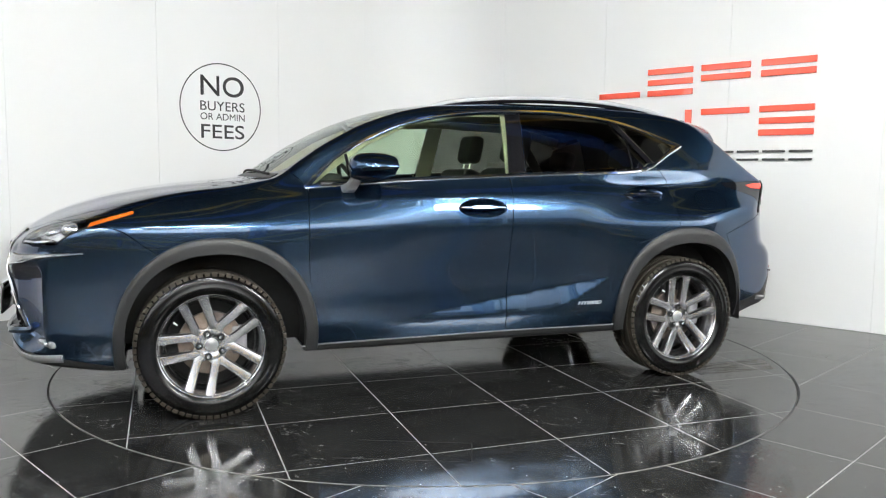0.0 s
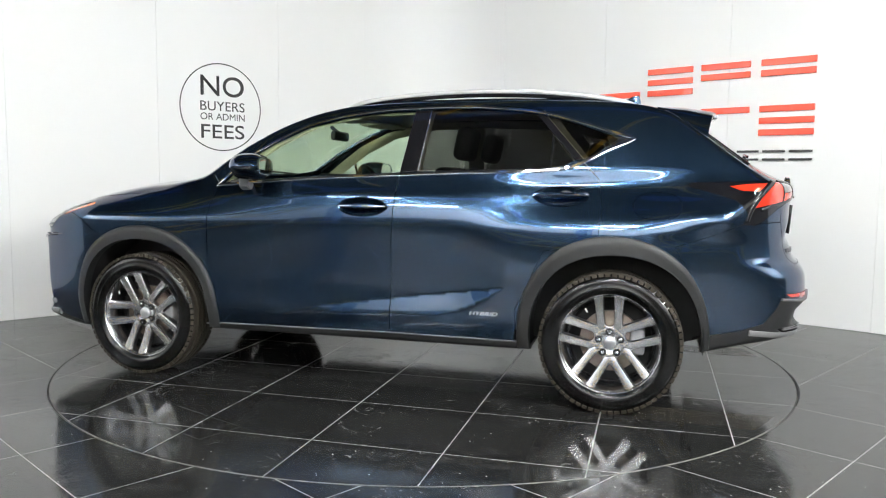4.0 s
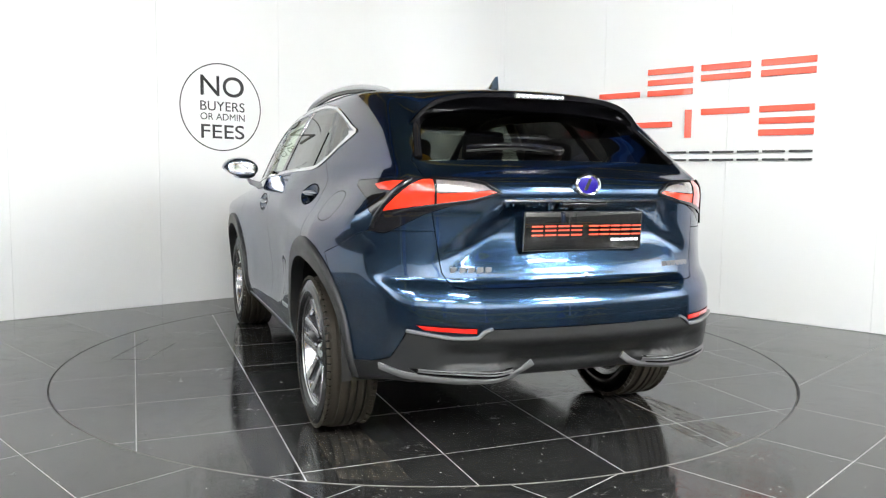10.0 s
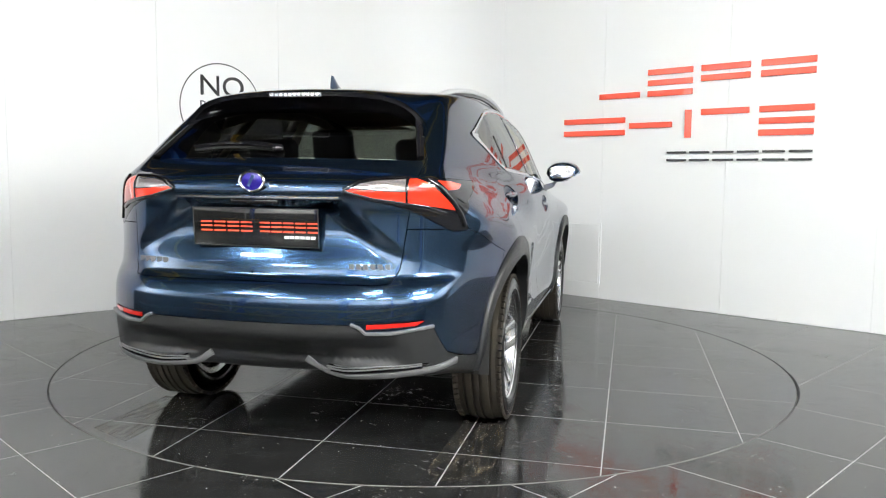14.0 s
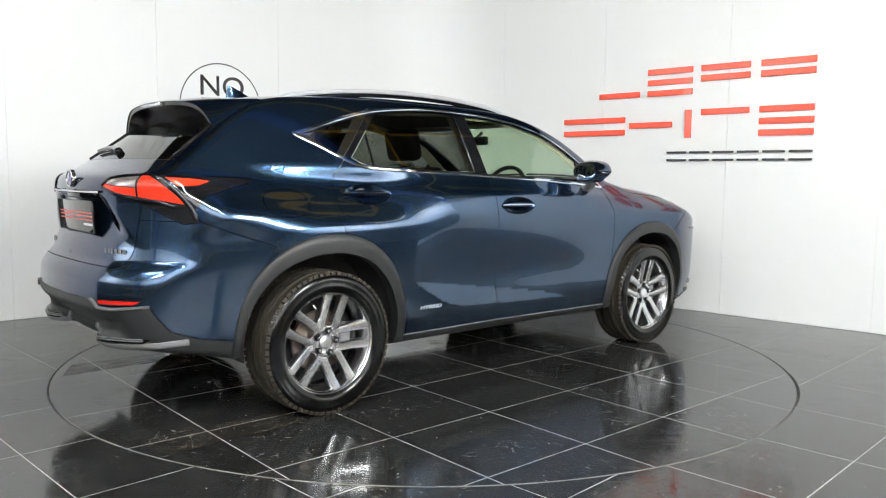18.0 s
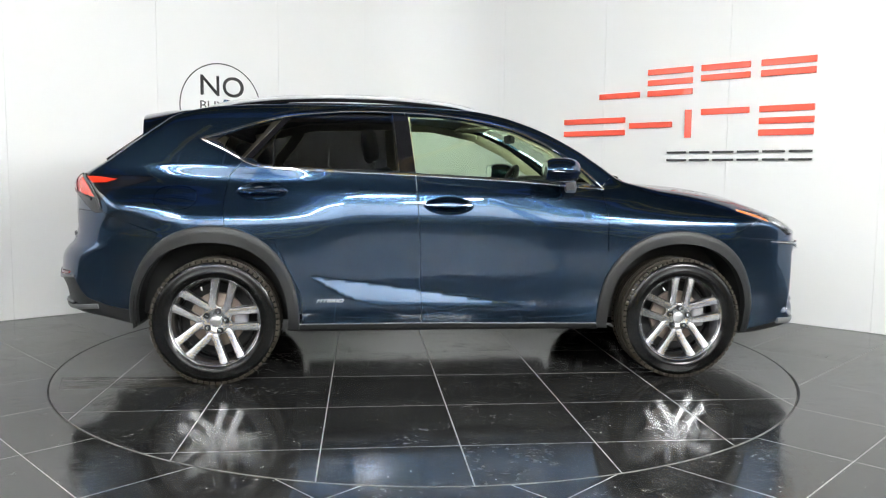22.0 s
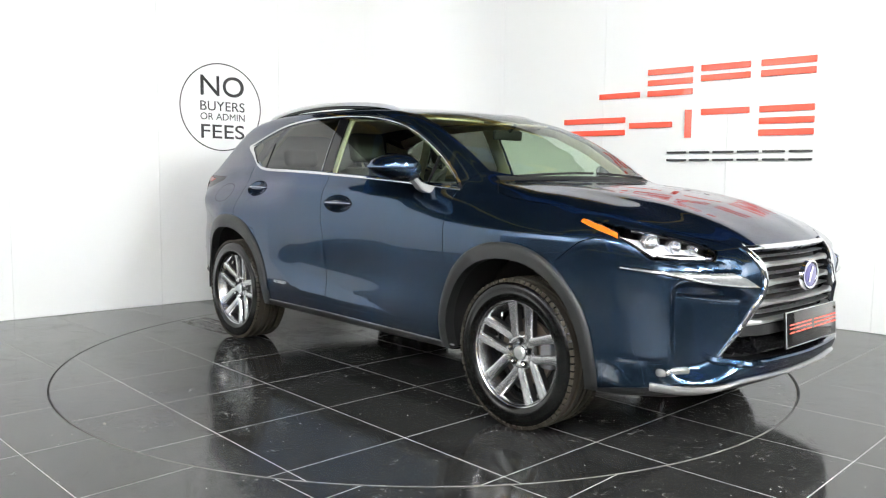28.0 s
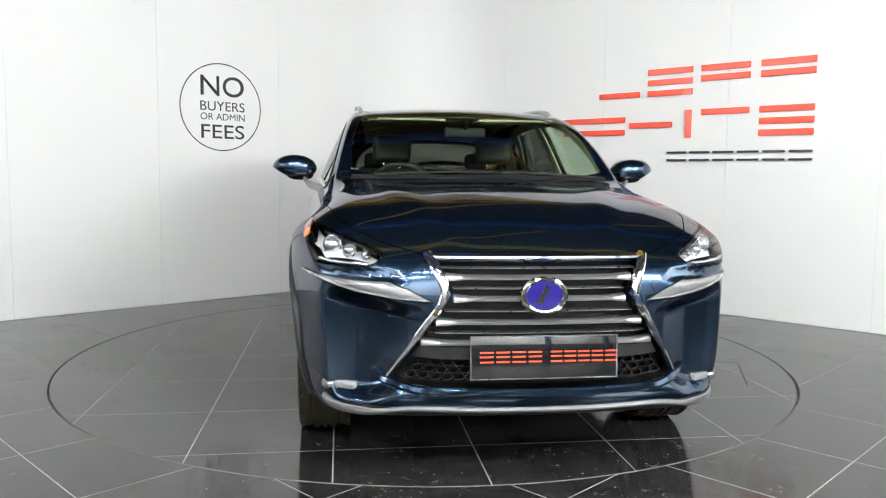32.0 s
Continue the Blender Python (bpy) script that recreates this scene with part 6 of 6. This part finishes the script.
def build_signs():
    """The round notice on one wall and the raised lettering, as plain bars, on the other."""
    u = Vector((math.cos(LEFT_DIR), math.sin(LEFT_DIR), 0))
    c = Vector((*CORNER, 0)) + u * 2.568
    n = Vector((-u.y, u.x, 0))
    if n.y > 0:
        n = -n
    c = c + n * 0.0065
    right = -u

    def put(bm_or_me, z, name, parent, label, du=0.0, lift=0.0):
        ob = part(name, bm_or_me, M_SIGNBLK, parent, label, smooth=False)
        ob.matrix_world = basis(c + right * du + n * lift + Vector((0, 0, z)), right, (0, 0, 1))
        return ob

    ring = bmesh.new()
    lathe(ring, [(0.3885, 0.0), (0.3885, 0.0015), (0.3985, 0.0015), (0.3985, 0.0)], 96, "z")
    sign = put(ring, 1.775, "round_notice", None, "")
    tagged(sign, "round dark grey vinyl notice lettered on the white wall", "sign")

    def words(text, size, z, width):
        me = text_mesh(text, size, 0.0008)
        co = np.empty(len(me.vertices) * 3)
        me.vertices.foreach_get("co", co)
        co = co.reshape(-1, 3)
        mid, w = (co[:, 0].max() + co[:, 0].min()) / 2, co[:, 0].max() - co[:, 0].min()
        my, h = (co[:, 1].max() + co[:, 1].min()) / 2, co[:, 1].max() - co[:, 1].min()
        me.transform(Matrix.Diagonal((width / w, size / h, 1, 1)) @ Matrix.Translation((-mid, -my, 0)))
        ob = part("lettering", me, M_SIGNBLK, None, "dark lettering reading %s" % text, smooth=False)
        ob.matrix_world = basis(c + n * 0.001 + Vector((0, 0, z)) + right * 0.012, right, (0, 0, 1))
        m = ob.matrix_world.copy()
        ob.parent = sign
        ob.matrix_parent_inverse = sign.matrix_world.inverted()
        ob.matrix_world = m
        return ob

    words("NO", 0.185, 1.966, 0.425)
    words("NO", 0.175, 1.966, 0.415)
    words("BUYERS", 0.086, 1.784, 0.435)
    words("OR ADMIN", 0.062, 1.688, 0.435)
    words("FEES", 0.128, 1.553, 0.425)
    words("FEES", 0.120, 1.553, 0.418)

    u = Vector((math.cos(RIGHT_DIR), math.sin(RIGHT_DIR), 0))
    n = Vector((-u.y, u.x, 0))
    if n.y > 0:
        n = -n
    o = Vector((*CORNER, 0)) + n * 0.0062

    def slab(parent, name, material, a, b, z0, z1, depth=0.022, lean=0.0):
        bm = bmesh.new()
        v = [(a, z0), (b, z0), (b + lean, z1), (a + lean, z1)]
        lo = [bm.verts.new((x, z, 0)) for x, z in v]
        hi = [bm.verts.new((x, z, depth)) for x, z in v]
        bm.faces.new(hi)
        bm.faces.new(lo[::-1])
        for i in range(4):
            bm.faces.new((lo[i], lo[(i + 1) % 4], hi[(i + 1) % 4], hi[i]))
        ob = part(name, bm, material, parent, smooth=False)
        return ob

    def plaque(name, label, category, slots, material, z0, z1, bars, thick):
        root = tagged(new(name), label, category)
        root.matrix_world = basis(o, u, (0, 0, 1))
        for i, (a, b) in enumerate(slots):
            if b - a < 0.1:
                slab(root, "bar", material, a, b, z0, z1)
                continue
            for k in bars[i % len(bars)]:
                zz = z0 + (z1 - z0 - thick) * k
                slab(root, "bar", material, a, b, zz, zz + thick)
        return root

    plaque("wall_sign_upper", "red raised acrylic bars in a row on the wall", "sign", [(2.172, 2.584), (2.667, 3.085), (3.165, 3.583), (3.674, 4.098)], M_SIGNRED, 1.905, 2.145, ((0,), (0, 0.5, 1), (0.55, 1), (0.55, 1)), 0.050)
    plaque("wall_sign_middle", "red raised acrylic bars in a wide row on the wall", "sign", [(1.786, 2.443), (2.494, 2.907), (3.033, 3.085), (3.177, 3.587), (3.674, 4.101)], M_SIGNRED, 1.528, 1.770, ((0.2, 0.8), (0.5,), (0,), (1,), (0, 0.5, 1)), 0.050)
    w = (4.099 - 2.874 + 0.035) / 6
    plaque("wall_sign_lower", "small black raised bars in a row on the wall", "sign", [(2.874 + i * w, 2.874 + (i + 1) * w - 0.035) for i in range(6)], M_SIGNBLK, 1.323, 1.408, ((0, 1),), 0.018)
    # access hatch low in the wall
    root = tagged(part("wall_hatch", rbox(1.800, 2.205, 0.150, 0.720, 0.0, 0.012, 0.003, 1), M_WALL), "small white access hatch low in the wall", "hatch")
    root.matrix_world = basis(o, u, (0, 0, 1))
    fr = bmesh.new()
    for a in ((1.782, 2.224, 0.722, 0.740), (1.782, 2.224, 0.132, 0.148), (1.782, 1.798, 0.148, 0.722), (2.207, 2.224, 0.148, 0.722)):
        box(fr, a[0], a[1], a[2], a[3], 0.0, 0.008)
    part("hatch_frame", fr, M_WALL, root, smooth=False)


def build_hall():
    """Lamps and painted steel of the hall, seen mirrored in the paint and the glass."""
    def batten(x, y, z, turn, length=1.2):
        root = tagged(new("tube_light"), "white batten fitting with a lit tube under the roof", "lamp", "tube lights under the roof")
        root.matrix_world = pose(x, y, z, 0, 0, turn)
        part("housing", rbox(-length / 2, length / 2, -0.06, 0.06, 0.0, 0.06, 0.008, 1), M_FIXTURE, root)
        part("tube", rbox(-length / 2 + 0.03, length / 2 - 0.03, -0.035, 0.035, -0.035, 0.0, 0.012, 2), M_TUBE, root, "glowing tube")
        for s in (-0.5, 0.5):
            part("suspension_rod", tube(bmesh.new(), [(s, 0, 0.05), (s, 0, 6.02 - z)], 0.006, 6), M_FIXTURE, root)

    for x, y, z, _ in STRIPS:
        batten(x, y, z, 0)
    stand = tagged(new("lamp_stand"), "black lamp stand with two lit strip heads", "lamp stand")
    kx, ky, kz = STAND_LAMPS[0]
    part("pole", tube(bmesh.new(), [(kx + 0.1, ky - 0.1, 0.1), (kx + 0.1, ky - 0.1, 3.15)], 0.017, 10), M_UNDER, stand)
    for k in range(3):
        t = 2 * math.pi * k / 3
        part("leg", tube(bmesh.new(), [(kx + 0.1, ky - 0.1, 0.55), (kx + 0.1 + 0.5 * math.cos(t), ky - 0.1 + 0.5 * math.sin(t), 0.012)], 0.012, 8), M_UNDER, stand)
    for a in STAND_LAMPS:
        m = look((a[0] + 0.03, a[1] - 0.04, a[2]), (0.0, 0.4, 0.9))
        part("head", rbox(-0.78, 0.78, -0.10, 0.10, 0.008, 0.07, 0.01, 2, m), M_UNDER, stand, "black strip lamp head")
    # fittings put where the added wall-fill lamps hang
    for x, y, z, turn, _, _ in FILL_STRIPS:
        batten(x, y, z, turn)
    for x, y, turn in ((-4.5, -7.6, 90), (-1.5, -7.6, 90), (1.5, -7.6, 90), (4.5, -7.6, 90), (-7.2, -6.0, 0), (7.2, -6.0, 0), (-7.2, -2.0, 0), (7.2, -2.0, 0), (-5.5, -10.5, 0), (0.0, -10.5, 0), (5.5, -10.5, 0), (-9.2, -7.5, 0), (9.2, -7.5, 0), (-9.6, 0.5, 90), (9.6, 0.5, 90), (-6.2, -8.4, 0), (-3.2, -8.4, 0), (3.2, -8.4, 0), (6.2, -8.4, 0), (-9.6, -3.6, 90), (9.6, -3.6, 90)):
        batten(x, y, 4.9, turn)
    # the one at floor height stands for a low yellow barrier mirrored in paint
    for i, (a, b) in enumerate((((-11, -7.4, 3.3), (11, -7.4, 3.3)), ((-11, -1.0, 4.9), (11, -1.0, 4.9)), ((-11, -9.0, -0.04), (11, -9.0, -0.04)), ((-11, 5.4, 4.3), (11, 5.4, 4.3)))):
        girder = tagged(new("yellow_girder"), "yellow painted steel lattice girder", "girder", "yellow girders")
        for k, dz in enumerate((0.0, 0.55)):
            bm = bmesh.new()
            box(bm, a[0], b[0], a[1] - 0.06, a[1] + 0.06, a[2] + dz, a[2] + dz + 0.12)
            part("chord", bm, M_YELLOW, girder, smooth=False)
        for k in range(16):
            x = -10.4 + k * 1.3
            bm = tube(bmesh.new(), [(x, a[1], a[2] + 0.08), (x + 0.65, a[1], a[2] + 0.6), (x + 1.3, a[1], a[2] + 0.08)], 0.035, 6)
            part("lattice_bar", bm, M_YELLOW, girder)
    for y in (-6.6, -2.4, 2.2):
        beam = tagged(new("roof_beam"), "blue painted steel roof beam with yellow braces", "beam", "blue roof beams")
        bm = bmesh.new()
        box(bm, -11, 11, y - 0.16, y + 0.16, 5.46, 5.50)
        box(bm, -11, 11, y - 0.02, y + 0.02, 5.50, 5.80)
        box(bm, -11, 11, y - 0.16, y + 0.16, 5.80, 5.84)
        part("girder_web", bm, M_STEELBLUE, beam, smooth=False)
        for k in range(5):
            x = -8.8 + 4.4 * k
            part("brace", tube(bmesh.new(), [(x - 1.6, y + 0.1, 5.42), (x + 1.6, y + 3.6, 5.42)], 0.05, 8), M_YELLOW, beam, "yellow roof brace")
    for x in (-7.5, -2.6, 3.4, 7.5):
        bm = bmesh.new()
        box(bm, x - 0.13, x + 0.13, -9.5, -9.24, -0.05, 6.0)
        tagged(part("hall_column", bm, M_STEELBLUE, smooth=False), "blue painted steel column", "column", "blue columns")



def build_inner(car):
    """Dark inner skin behind the panel gaps, up to the window line, and the wheel wells."""
    bm = bmesh.new()
    rings = []
    for x in np.linspace(2.05, -2.08, 60):
        n = 26
        th = np.linspace(-math.pi / 2, math.pi / 2, n)
        z0 = 0.62
        o = np.tile([x, 0.0, z0], (n, 1))
        p = cast(o, np.column_stack([np.zeros(n), np.cos(th), np.sin(th)]), -0.03 if -1.85 < x < 1.5 else -0.085)
        lim = 1.10 if -2.0 < x < 1.1 else 2.0
        ring = [(a, b, min(c, lim)) for a, b, c in p]
        keep_y = 0.62 if (abs(x - 1.30) < 0.47 or abs(x + 1.345) < 0.47) else 9
        ring = [(a, min(b, keep_y), c) for a, b, c in ring]
        rings.append(ring)
    loft(bm, rings, False, False)
    geom = bm.verts[:] + bm.edges[:] + bm.faces[:]
    bmesh.ops.mirror(bm, geom=geom, merge_dist=1e-4, axis="Y")
    part("inner_shell", bm, M_UNDER, car, "matt black inner structure")
    for w in (FA, RA):
        bm = bmesh.new()
        cx, cz, rx, rz = w["inner"]
        a = [(x, z) for x, z in arch(cx, cz, rx + 0.012, rz + 0.012, -6, 186, 28, 2.2) if z > 0.30]
        loft(bm, [[(x, 0.58, z) for x, z in a], [(x, 0.86, z) for x, z in a]], False, False)
        both_sides("wheel_arch_liner", bm, M_UNDER, car, "black felt arch liner")


def build_car():
    car = tagged(new("car"), "dark metallic blue five-door crossover on a turntable", "car")
    build_body(car)
    build_inner(car)
    build_wheels(car)
    build_trim(car)
    build_nose(car)
    build_tail(car)
    build_cabin(car)
    return car


def motions(car, disc):
    rows_disc, rows_car = [], []
    for i in range(0, 33, 2):
        t = float(i)
        a = START - SPEED * t
        m = pose(0, 0, 0, 0, 0, a)
        rows_disc.append((t, m))
        rows_car.append((t, m @ Matrix.Translation((CAR_X, CAR_Y, 0))))
    walk(disc, rows_disc)
    walk(car, rows_car)


build_place()
build_signs()
build_hall()
DISC = build_turntable()
CAR = build_car()
motions(CAR, DISC)
